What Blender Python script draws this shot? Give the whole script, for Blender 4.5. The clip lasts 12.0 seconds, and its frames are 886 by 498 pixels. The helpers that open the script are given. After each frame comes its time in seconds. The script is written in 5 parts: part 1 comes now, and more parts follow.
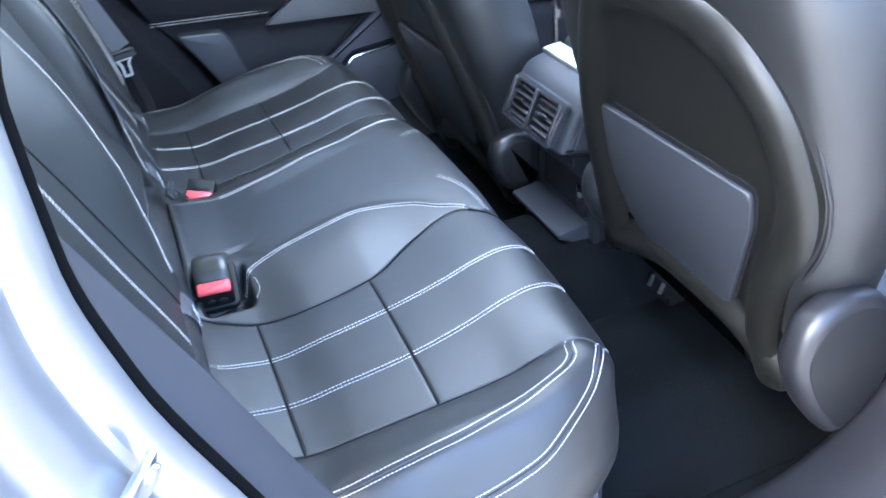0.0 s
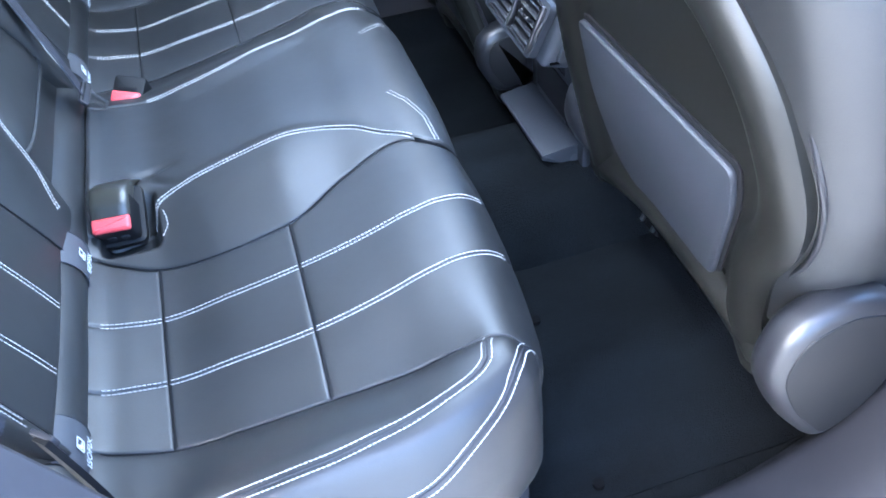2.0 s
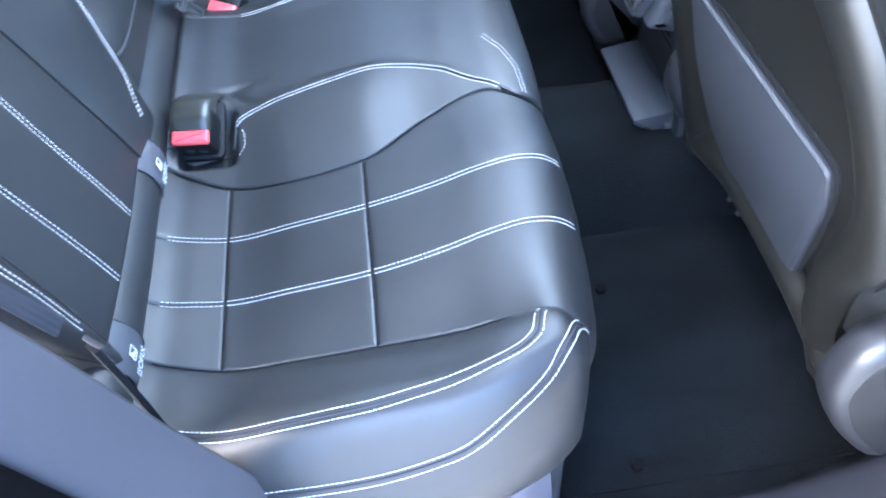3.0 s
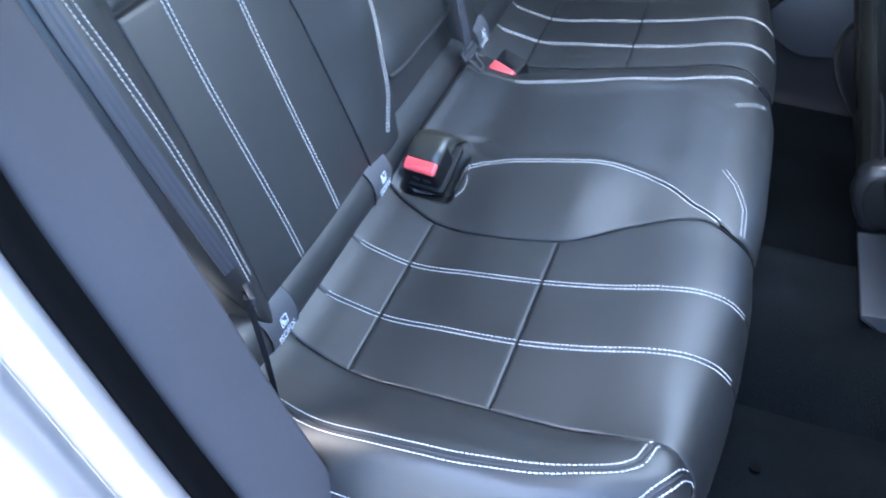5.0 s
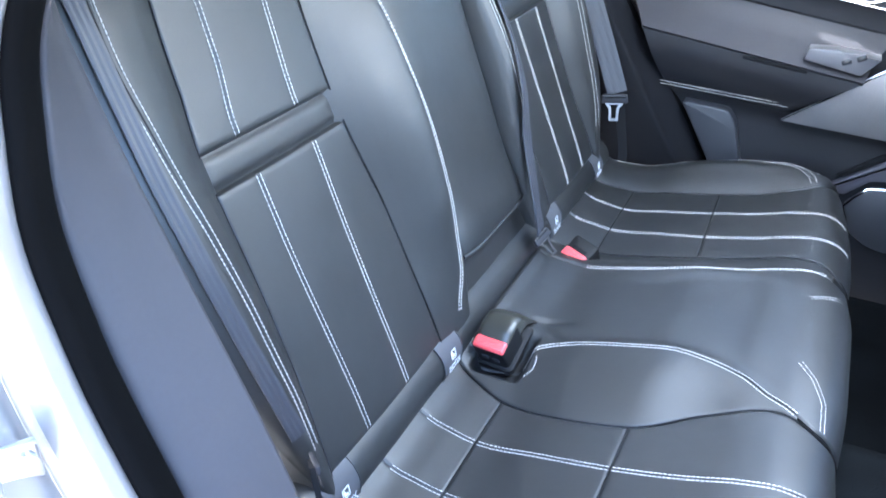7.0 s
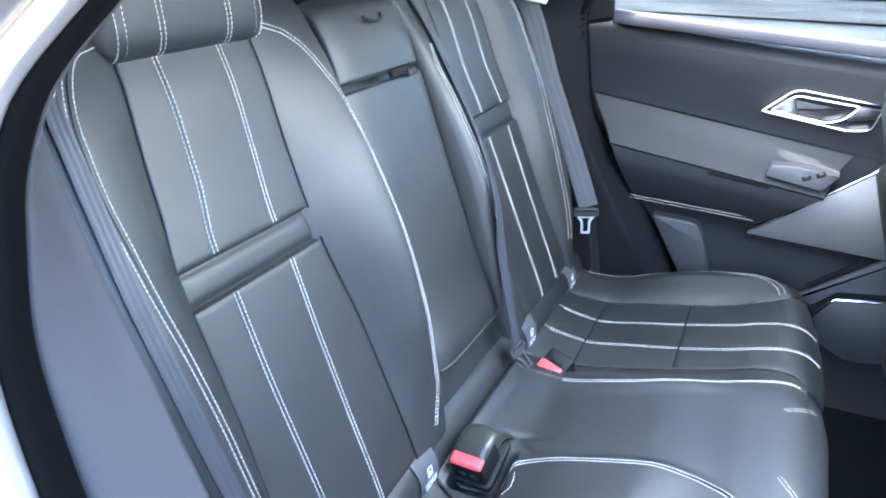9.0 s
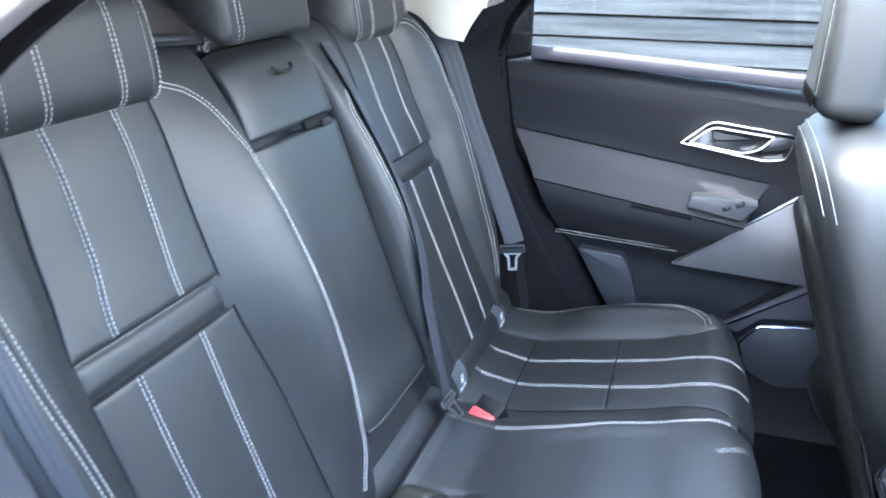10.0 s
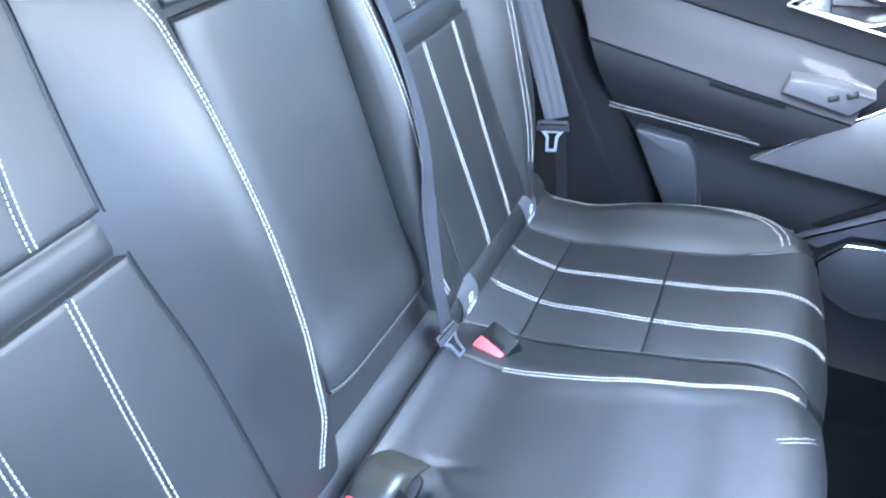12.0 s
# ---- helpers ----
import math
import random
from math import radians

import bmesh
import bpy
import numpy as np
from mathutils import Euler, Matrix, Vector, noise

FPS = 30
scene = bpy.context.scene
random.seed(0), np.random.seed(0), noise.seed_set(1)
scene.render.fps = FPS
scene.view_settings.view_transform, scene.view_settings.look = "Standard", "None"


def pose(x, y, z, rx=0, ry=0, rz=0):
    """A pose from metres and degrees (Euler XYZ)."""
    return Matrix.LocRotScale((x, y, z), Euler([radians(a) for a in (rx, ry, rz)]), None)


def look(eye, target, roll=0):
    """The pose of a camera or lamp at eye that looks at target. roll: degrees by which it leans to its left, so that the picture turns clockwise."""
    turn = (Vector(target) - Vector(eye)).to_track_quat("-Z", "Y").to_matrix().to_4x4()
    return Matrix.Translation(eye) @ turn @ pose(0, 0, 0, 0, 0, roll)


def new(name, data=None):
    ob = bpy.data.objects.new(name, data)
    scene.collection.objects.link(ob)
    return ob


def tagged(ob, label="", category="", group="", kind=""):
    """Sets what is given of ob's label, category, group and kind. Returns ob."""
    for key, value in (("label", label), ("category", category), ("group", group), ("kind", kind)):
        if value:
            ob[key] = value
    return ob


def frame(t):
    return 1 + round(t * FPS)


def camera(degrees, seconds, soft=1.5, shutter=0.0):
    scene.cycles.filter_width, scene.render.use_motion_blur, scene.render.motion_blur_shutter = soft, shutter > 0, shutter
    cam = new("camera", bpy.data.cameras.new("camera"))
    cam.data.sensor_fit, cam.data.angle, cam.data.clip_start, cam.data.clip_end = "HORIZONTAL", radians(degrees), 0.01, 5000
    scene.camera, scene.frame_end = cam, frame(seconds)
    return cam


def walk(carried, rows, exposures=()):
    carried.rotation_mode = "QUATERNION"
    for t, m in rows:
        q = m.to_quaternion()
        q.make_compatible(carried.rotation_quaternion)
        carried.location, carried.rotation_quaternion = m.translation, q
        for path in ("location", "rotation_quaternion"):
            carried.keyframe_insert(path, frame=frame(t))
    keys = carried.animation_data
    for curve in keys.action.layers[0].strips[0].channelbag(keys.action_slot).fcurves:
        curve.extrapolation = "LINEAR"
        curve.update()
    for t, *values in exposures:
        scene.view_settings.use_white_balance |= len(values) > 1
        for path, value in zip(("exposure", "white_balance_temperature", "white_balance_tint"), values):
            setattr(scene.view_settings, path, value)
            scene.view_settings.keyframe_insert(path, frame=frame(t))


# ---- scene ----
cam = camera(56.7, 12.0, soft=1.7, shutter=0.4)
PATH = [
    (0, (-0.064, -1.249, 1.514), (0.507, 0.32, 0.414), -4.7),
    (0.5, (0.018, -1.248, 1.518), (0.412, 0.341, 0.369), -4.5),
    (1, (0.084, -1.185, 1.513), (0.406, 0.364, 0.289), -6.5),
    (1.5, (0.128, -1.097, 1.497), (0.475, 0.359, 0.17), -7.0),
    (2, (0.187, -1.077, 1.508), (0.513, 0.314, 0.109), -6.2),
    (2.5, (0.204, -1.063, 1.505), (0.438, 0.292, 0.053), -5.6),
    (3, (0.213, -1.047, 1.511), (0.314, 0.272, 0.011), -4.6),
    (3.2, (0.22, -1.044, 1.511), (0.253, 0.291, 0.022), -4.2),
    (4.8, (0.293, -1.062, 1.508), (-0.125, 0.339, 0.143), 0.7),
    (5, (0.297, -1.071, 1.504), (-0.179, 0.345, 0.174), 1.7),
    (5.5, (0.3, -1.08, 1.503), (-0.304, 0.375, 0.27), 2.1),
    (6, (0.299, -1.083, 1.504), (-0.364, 0.421, 0.364), 1.6),
    (6.5, (0.303, -1.085, 1.506), (-0.399, 0.463, 0.452), 0.8),
    (7, (0.306, -1.089, 1.51), (-0.431, 0.496, 0.538), 0.5),
    (8.8, (0.309, -1.093, 1.526), (-0.443, 0.595, 0.763), 1.1),
    (9, (0.306, -1.093, 1.525), (-0.424, 0.616, 0.787), 1.1),
    (9.5, (0.303, -1.085, 1.533), (-0.345, 0.674, 0.834), 0.4),
    (10, (0.299, -1.036, 1.561), (-0.284, 0.746, 0.864), 0.6),
    (10.5, (0.284, -0.88, 1.571), (-0.267, 0.91, 0.868), 2.3),
    (11, (0.267, -0.765, 1.57), (-0.297, 0.986, 0.786), 3.9),
    (11.5, (0.26, -0.706, 1.562), (-0.325, 0.935, 0.581), 4.6),
    (12, (0.24, -0.69, 1.558), (-0.37, 0.853, 0.442), 3.3),
]
EXPOSURES = [(0, 4.93, 5340, 9), (1, 5.0, 5260, 9), (2.5, 5.28, 5150, 9), (5.5, 4.77, 5260, 9), (7, 5.18, 5540, 9), (9, 5.3, 5600, 9), (9.5, 5.12, 5630, 9), (10, 5.0, 5560, 9), (10.5, 3.95, 5130, 9), (11, 4.75, 5120, 9), (12, 5.84, 5260, 9)]
walk(cam, [(t, look(eye, target, roll)) for t, eye, target, roll in PATH], EXPOSURES)

# ---- light and sky ----
world = bpy.data.worlds.new("sky")
scene.world = world
world.use_nodes = True
wn = world.node_tree
sky = wn.nodes.new("ShaderNodeTexSky")
sky.sky_type, sky.sun_disc = "NISHITA", False
sky.sun_elevation, sky.sun_rotation = radians(52), radians(200)
sky.air_density, sky.dust_density, sky.ozone_density = 1.0, 6.0, 1.0
wn.nodes["Background"].inputs["Strength"].default_value = 0.15
wn.links.new(sky.outputs[0], wn.nodes["Background"].inputs[0])
sun = new("sun", bpy.data.lights.new("sun", "SUN"))
sun.data.energy, sun.data.angle, sun.data.color = 2.2, radians(0.6), (1.0, 0.95, 0.88)
SUN_FROM = Vector((-0.80, 0.03, 0.60)).normalized()
sun.rotation_euler = SUN_FROM.to_track_quat("Z", "Y").to_euler()
sky.sun_elevation = math.asin(SUN_FROM.z)
sky.sun_rotation = math.atan2(SUN_FROM.x, SUN_FROM.y)


# ---- materials ----
def material(name, color, rough=0.5, metal=0.0, bump=None, vary=0.15, vary_scale=6.0, rough_vary=0.0, spec=0.5, coat=0.0,
             random_tint=0.0, waves=0.0, stretch=None):
    """Colour with slow and fine variation, and a relief of (kind, scale per metre, strength, distance)."""
    m = bpy.data.materials.new(name)
    m.use_nodes = True
    n, l = m.node_tree.nodes, m.node_tree.links
    p = n["Principled BSDF"]
    p.inputs["Roughness"].default_value, p.inputs["Metallic"].default_value = rough, metal
    p.inputs["Specular IOR Level"].default_value = spec
    p.inputs["Coat Weight"].default_value = coat
    tc = n.new("ShaderNodeTexCoord")
    big = n.new("ShaderNodeTexNoise")
    big.inputs["Scale"].default_value, big.inputs["Detail"].default_value = vary_scale, 6
    where = tc.outputs["Object"]
    if stretch:
        mapped = n.new("ShaderNodeMapping")
        mapped.inputs["Scale"].default_value = stretch
        l.new(tc.outputs["Object"], mapped.inputs["Vector"])
        where = mapped.outputs[0]
    l.new(where, big.inputs["Vector"])
    fine = n.new("ShaderNodeTexNoise")
    fine.inputs["Scale"].default_value, fine.inputs["Detail"].default_value = vary_scale * 30, 3
    l.new(where, fine.inputs["Vector"])
    mix = n.new("ShaderNodeMath")
    mix.operation = "MULTIPLY_ADD"
    l.new(fine.outputs["Fac"], mix.inputs[0])
    mix.inputs[1].default_value = 0.5
    l.new(big.outputs["Fac"], mix.inputs[2])
    ramp = n.new("ShaderNodeMapRange")
    ramp.inputs["From Min"].default_value, ramp.inputs["From Max"].default_value = 0.4, 1.1
    ramp.inputs["To Min"].default_value, ramp.inputs["To Max"].default_value = 1 - vary, 1 + vary
    l.new(mix.outputs[0], ramp.inputs["Value"])
    scale = n.new("ShaderNodeVectorMath")
    scale.operation = "SCALE"
    scale.inputs[0].default_value = color
    if random_tint:
        info = n.new("ShaderNodeObjectInfo")
        r = n.new("ShaderNodeMapRange")
        r.inputs["To Min"].default_value, r.inputs["To Max"].default_value = 1 - random_tint, 1 + random_tint
        l.new(info.outputs["Random"], r.inputs["Value"])
        mul = n.new("ShaderNodeMath")
        mul.operation = "MULTIPLY"
        l.new(r.outputs[0], mul.inputs[0])
        l.new(ramp.outputs[0], mul.inputs[1])
        l.new(mul.outputs[0], scale.inputs["Scale"])
    else:
        l.new(ramp.outputs[0], scale.inputs["Scale"])
    l.new(scale.outputs[0], p.inputs["Base Color"])
    if rough_vary:
        rr = n.new("ShaderNodeMapRange")
        rr.inputs["From Min"].default_value, rr.inputs["From Max"].default_value = 0.3, 0.7
        rr.inputs["To Min"].default_value, rr.inputs["To Max"].default_value = rough - rough_vary, rough + rough_vary
        l.new(big.outputs["Fac"], rr.inputs["Value"])
        l.new(rr.outputs[0], p.inputs["Roughness"])
    if bump:
        kind, s, strength, dist = bump
        if kind == "cells":
            t = n.new("ShaderNodeTexVoronoi")
            t.feature = "SMOOTH_F1"
            out = t.outputs["Distance"]
        elif kind == "weave":
            t = n.new("ShaderNodeTexWave")
            t.inputs["Distortion"].default_value = 0.3
            t.bands_direction = "Y"
            out = t.outputs["Fac"]
        else:
            t = n.new("ShaderNodeTexNoise")
            t.inputs["Detail"].default_value = 5
            out = t.outputs["Fac"]
        t.inputs["Scale"].default_value = s
        l.new(tc.outputs["Object"], t.inputs["Vector"])
        b = n.new("ShaderNodeBump")
        b.inputs["Strength"].default_value, b.inputs["Distance"].default_value = strength, dist
        l.new(out, b.inputs["Height"])
        if waves:
            slow = n.new("ShaderNodeTexNoise")
            slow.inputs["Scale"].default_value, slow.inputs["Detail"].default_value = 16, 2
            l.new(tc.outputs["Object"], slow.inputs["Vector"])
            under = n.new("ShaderNodeBump")
            under.inputs["Strength"].default_value, under.inputs["Distance"].default_value = 1.0, waves
            l.new(slow.outputs["Fac"], under.inputs["Height"])
            l.new(under.outputs[0], b.inputs["Normal"])
        l.new(b.outputs[0], p.inputs["Normal"])
    return m


LEATHER = material("black_leather", (0.0086, 0.0090, 0.0094), 0.50, bump=("cells", 700, 0.18, 0.0005), vary=0.16, rough_vary=0.04, spec=0.62, waves=0.0009)
SOFT = material("soft_plastic", (0.012, 0.012, 0.0146), 0.6, bump=("noise", 900, 0.25, 0.0004), vary=0.08, spec=0.22)
TRIM = material("grey_trim", (0.066, 0.064, 0.078), 0.62, bump=("noise", 900, 0.25, 0.0004), vary=0.07, spec=0.3)
HARD = material("dark_hard_plastic", (0.020, 0.020, 0.024), 0.52, bump=("noise", 1200, 0.2, 0.0003), vary=0.08, spec=0.3)
SHELL = material("seat_back_vinyl", (0.0082, 0.0080, 0.0066), 0.40, bump=("cells", 800, 0.2, 0.0005), vary=0.12, spec=0.35)
BOARD = material("pocket_board", (0.025, 0.027, 0.033), 0.5, bump=("noise", 1000, 0.15, 0.0003), vary=0.05)
CARPET = material("black_carpet", (0.0028, 0.0036, 0.0043), 0.95, bump=("noise", 420, 0.9, 0.003), vary=1.0, vary_scale=3.5, spec=0.1, stretch=(1.2, 3.2, 1.0))
THREAD = material("white_thread", (0.43, 0.42, 0.405), 0.7, vary=0.1, vary_scale=80)
PALE = material("pale_bar", (0.62, 0.65, 0.70), 0.6, vary=0.05)
RED = material("red_button", (0.66, 0.075, 0.08), 0.35, vary=0.06)
GLOSS = material("gloss_black_plastic", (0.018, 0.018, 0.02), 0.22, vary=0.05)
BLACK = material("black_rubber", (0.005, 0.005, 0.006), 0.85, bump=("noise", 500, 0.3, 0.0006), vary=0.15, spec=0.2)
CHROME = material("chrome", (0.82, 0.83, 0.85), 0.12, metal=1.0, vary=0.03)
STEEL = material("zinc_steel", (0.55, 0.56, 0.58), 0.3, metal=1.0, vary=0.06)
ALU = material("brushed_fabric_metal", (0.29, 0.285, 0.295), 0.40, metal=0.75, bump=("weave", 140, 0.25, 0.0008), vary=0.12, vary_scale=14)
PAINT = material("silver_paint", (0.29, 0.276, 0.270), 0.28, metal=0.6, vary=0.04, coat=0.6)
BEIGE = material("beige_band", (0.42, 0.35, 0.27), 0.5, vary=0.12, vary_scale=20)
CREAM = material("cream_lining", (0.72, 0.69, 0.60), 0.9, bump=("noise", 700, 0.4, 0.0008), vary=0.05)
GREYL = material("grey_armrest_leather", (0.038, 0.036, 0.040), 0.5, bump=("cells", 700, 0.25, 0.0005), vary=0.08, spec=0.25)
SEMI = material("satin_black_plastic", (0.009, 0.009, 0.0105), 0.40, bump=("noise", 1000, 0.12, 0.0003), vary=0.06)
CAP = material("dark_olive_satin", (0.026, 0.025, 0.020), 0.34, vary=0.08)
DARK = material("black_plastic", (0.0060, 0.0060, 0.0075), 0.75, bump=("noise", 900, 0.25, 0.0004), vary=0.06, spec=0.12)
WEB = material("belt_webbing", (0.030, 0.031, 0.038), 0.5, bump=("weave", 160, 0.16, 0.0006), vary=0.08)
BOARDS = material("fence_board", (0.10, 0.102, 0.10), 0.65, bump=("noise", 60, 0.6, 0.004), vary=0.9, vary_scale=5, random_tint=0.3, stretch=(0.35, 1.0, 5.0))
PAVING = material("grey_tarmac", (0.14, 0.138, 0.135), 0.9, bump=("noise", 120, 0.8, 0.004), vary=0.2, vary_scale=3)
PIT = material("matt_black_plastic", (0.004, 0.004, 0.0045), 0.6, vary=0.1, spec=0.25)
CONSOLE = material("console_plastic", (0.0200, 0.0220, 0.0270), 0.52, bump=("noise", 1000, 0.2, 0.0003), vary=0.08, spec=0.25)
LABEL = material("black_label", (0.045, 0.047, 0.054), 0.6, vary=0.05)

GLASS = bpy.data.materials.new("window_glass")
GLASS.use_nodes = True
gp = GLASS.node_tree.nodes["Principled BSDF"]
gp.inputs["Transmission Weight"].default_value, gp.inputs["Roughness"].default_value, gp.inputs["IOR"].default_value = 1.0, 0.0, 1.45
gp.inputs["Base Color"].default_value = (0.86, 0.93, 0.92, 1)
TINTED = GLASS.copy()
TINTED.name = "privacy_glass"
TINTED.node_tree.nodes["Principled BSDF"].inputs["Base Color"].default_value = (0.16, 0.17, 0.18, 1)
SMOKED = GLASS.copy()
SMOKED.name = "smoked_glass"
SMOKED.node_tree.nodes["Principled BSDF"].inputs["Base Color"].default_value = (0.46, 0.50, 0.50, 1)
STRIP = material("brushed_bright_metal", (0.72, 0.73, 0.75), 0.38, metal=1.0, vary=0.04)
# Steel with the near tongue's shade put into its colour.
DIM = material("shaded_steel", (0.09, 0.09, 0.095), 0.36, metal=1.0, vary=0.05)
RUBBER = material("seal_rubber", (0.0022, 0.0021, 0.0022), 0.95, bump=("noise", 500, 0.3, 0.0006), vary=0.15, spec=0.05)
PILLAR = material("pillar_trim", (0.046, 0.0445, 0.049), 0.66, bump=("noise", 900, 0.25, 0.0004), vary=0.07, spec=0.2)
SATIN = material("satin_metal", (0.15, 0.15, 0.16), 0.32, metal=1.0, vary=0.05)
BLOCK = material("light_grey_plastic", (0.10, 0.098, 0.107), 0.4, bump=("noise", 1000, 0.15, 0.0003), vary=0.05)


# ---- building helpers ----
def pane(name, corners, thick, mat, label):
    """A closed flat pane of glass over four corners."""
    c = [Vector(q) for q in corners]
    n = (c[1] - c[0]).cross(c[3] - c[0]).normalized() * thick
    verts = [tuple(q) for q in c] + [tuple(q + n) for q in c]
    faces = [(3, 2, 1, 0), (4, 5, 6, 7), (0, 1, 5, 4), (1, 2, 6, 5), (2, 3, 7, 6), (3, 0, 4, 7)]
    ob = tagged(finish(name, verts, faces, mat, None, "", False), label, "car window", kind="structure")
    ob.visible_shadow = False
    return ob


def spl(keys):
    """A smooth curve through (position, value) keys."""
    xs, ys = np.array([k[0] for k in keys], float), np.array([k[1] for k in keys], float)
    d = np.diff(ys) / np.diff(xs)
    m = np.r_[d[0], np.where(d[1:] * d[:-1] > 0, 2 * d[1:] * d[:-1] / np.where(d[1:] + d[:-1] == 0, 1, d[1:] + d[:-1]), 0), d[-1]]

    def f(x):
        x = np.clip(np.asarray(x, float), xs[0], xs[-1])
        i = np.clip(np.searchsorted(xs, x) - 1, 0, len(xs) - 2)
        h = xs[i + 1] - xs[i]
        t = (x - xs[i]) / h
        return ((2 * t**3 - 3 * t**2 + 1) * ys[i] + (t**3 - 2 * t**2 + t) * h * m[i]
                + (-2 * t**3 + 3 * t**2) * ys[i + 1] + (t**3 - t**2) * h * m[i + 1])
    return f


class Profile:
    """A curve in the x-z plane by its length; its normal lies to the left of its way."""

    def __init__(self, pts):
        p = np.array(pts, float)
        s = np.r_[0, np.cumsum(np.hypot(*np.diff(p, axis=0).T))]
        tang = np.gradient(p, s, axis=0)
        self.length = s[-1]
        fine = np.linspace(0, s[-1], 400)
        i = np.clip(np.searchsorted(s, fine) - 1, 0, len(s) - 2)
        h = (s[i + 1] - s[i])[:, None]
        t = ((fine - s[i])[:, None]) / h
        c = ((2 * t**3 - 3 * t**2 + 1) * p[i] + (t**3 - 2 * t**2 + t) * h * tang[i]
             + (-2 * t**3 + 3 * t**2) * p[i + 1] + (t**3 - t**2) * h * tang[i + 1])
        g = np.gradient(c, fine, axis=0)
        g /= np.hypot(*g.T)[:, None]
        self.s, self.c, self.n = fine, c, np.stack([-g[:, 1], g[:, 0]], 1)

    def at(self, u):
        return [np.interp(u, self.s, col) for col in (self.c[:, 0], self.c[:, 1], self.n[:, 0], self.n[:, 1])]

    def where(self, axis, value):
        """The length at which the coordinate (0: x, 1: z) is nearest to the value."""
        far = np.argmax(self.c[:, 0]) + 1 if axis == 0 else len(self.s)
        return float(self.s[np.argmin(abs(self.c[:far, axis] - value))])


def place(profile, lift, u, y):
    """Points of a padded surface: the profile at u, lifted along its normal by lift(u, y)."""
    x, z, nx, nz = profile.at(u)
    h = lift(u, y)
    return np.stack([x + nx * h, y, z + nz * h], -1)


def finish(name, verts, faces, mat, parent=None, label="", smooth=True):
    me = bpy.data.meshes.new(name)
    me.from_pydata([tuple(map(float, v)) for v in verts], [], faces)
    me.materials.append(mat)
    me.validate()
    if smooth:
        me.polygons.foreach_set("use_smooth", [True] * len(me.polygons))
    ob = new(name, me)
    if parent:
        ob.parent = parent
    return tagged(ob, label)


def part(name, bm, mat, parent=None, label="", smooth=True):
    me = bpy.data.meshes.new(name)
    bmesh.ops.recalc_face_normals(bm, faces=bm.faces)
    bm.to_mesh(me)
    bm.free()
    me.materials.append(mat)
    if smooth:
        me.polygons.foreach_set("use_smooth", [True] * len(me.polygons))
        me.set_sharp_from_angle(angle=radians(40))
    ob = new(name, me)
    if parent:
        ob.parent = parent
    return tagged(ob, label)


def thing(name, label, category, group="", kind=""):
    return tagged(new(name), label, category, group, kind)


def edged(n, length):
    """Steps from 0 to 1 with a few more close to both ends, where a panel turns down into its seams."""
    near = np.array((0.0008, 0.0018, 0.003, 0.0046)) / max(length, 0.03)
    return np.unique(np.r_[0, near, 1 - near, 1, np.linspace(0, 1, n)[1:-1]])


def normals(p):
    a, b = np.gradient(p, axis=0), np.gradient(p, axis=1)
    n = np.cross(a, b)
    return n / (np.linalg.norm(n, axis=-1, keepdims=True) + 1e-9)


def padded(name, surface, u0, u1, lo, hi, mat, parent, nu=30, nv=24, dips=(0.003,) * 4, width=0.0022, depth=0.015, label="", out=None):
    """A sewn panel of a padded surface(u, y) between u0 and u1 and the curves lo(u) and hi(u): it dips into the seams at its four
    edges (u0, u1, lo, hi) and is folded under there."""
    gap = [0.0002 if d else 0.0 for d in dips]
    u0, u1 = u0 + gap[0], u1 - gap[1]
    u = u0 + (u1 - u0) * edged(nu, u1 - u0)
    L, H = lo(u) + 0 * u, hi(u) + 0 * u
    way = np.sign(H - L)
    L, H = L + way * gap[2], H - way * gap[3]
    across = edged(nv, float(np.abs(H - L).mean()))
    U = np.repeat(u[:, None], len(across), 1)
    Y = L[:, None] + (H - L)[:, None] * across[None]
    p = surface(U, Y)
    n = normals(p)
    if out is not None and (n * np.asarray(out)).sum() < 0:
        n = -n
    sink = np.zeros(U.shape)
    for d, far in zip(dips, (U - u0, u1 - U, abs(Y - L[:, None]), abs(H[:, None] - Y))):
        sink = np.maximum(sink, d * np.exp(-((far / width) ** 2)) + (0.0006 * np.exp(-far / 0.011) if d else 0.0))
    p = p - n * sink[..., None]
    return sheet(name, p, n, mat, parent, depth, label)


def sheet(name, p, n, mat, parent, depth=0.01, label=""):
    """A grid of points as a surface whose rim is folded back along its normals by depth."""
    nu, nv = p.shape[:2]
    verts = list(p.reshape(-1, 3))
    idx = np.arange(nu * nv).reshape(nu, nv)
    a, b, c, d = idx[:-1, :-1].ravel(), idx[1:, :-1].ravel(), idx[1:, 1:].ravel(), idx[:-1, 1:].ravel()
    faces = np.stack([a, b, c, d], 1).tolist()
    if depth:
        rim = list(idx[0, :]) + list(idx[1:, -1]) + list(idx[-1, -2::-1]) + list(idx[-2:0:-1, 0])
        base = len(verts)
        flatn = n.reshape(-1, 3)
        verts += [verts[i] - flatn[i] * depth for i in rim]
        for k in range(len(rim)):
            j = (k + 1) % len(rim)
            faces.append([int(rim[k]), int(rim[j]), base + j, base + k])
    ob = finish(name, verts, faces, mat, parent, label)
    if depth:
        ob.data.set_sharp_from_angle(angle=radians(55))
    return ob


def const(v):
    return lambda u: np.full(np.shape(u), float(v))


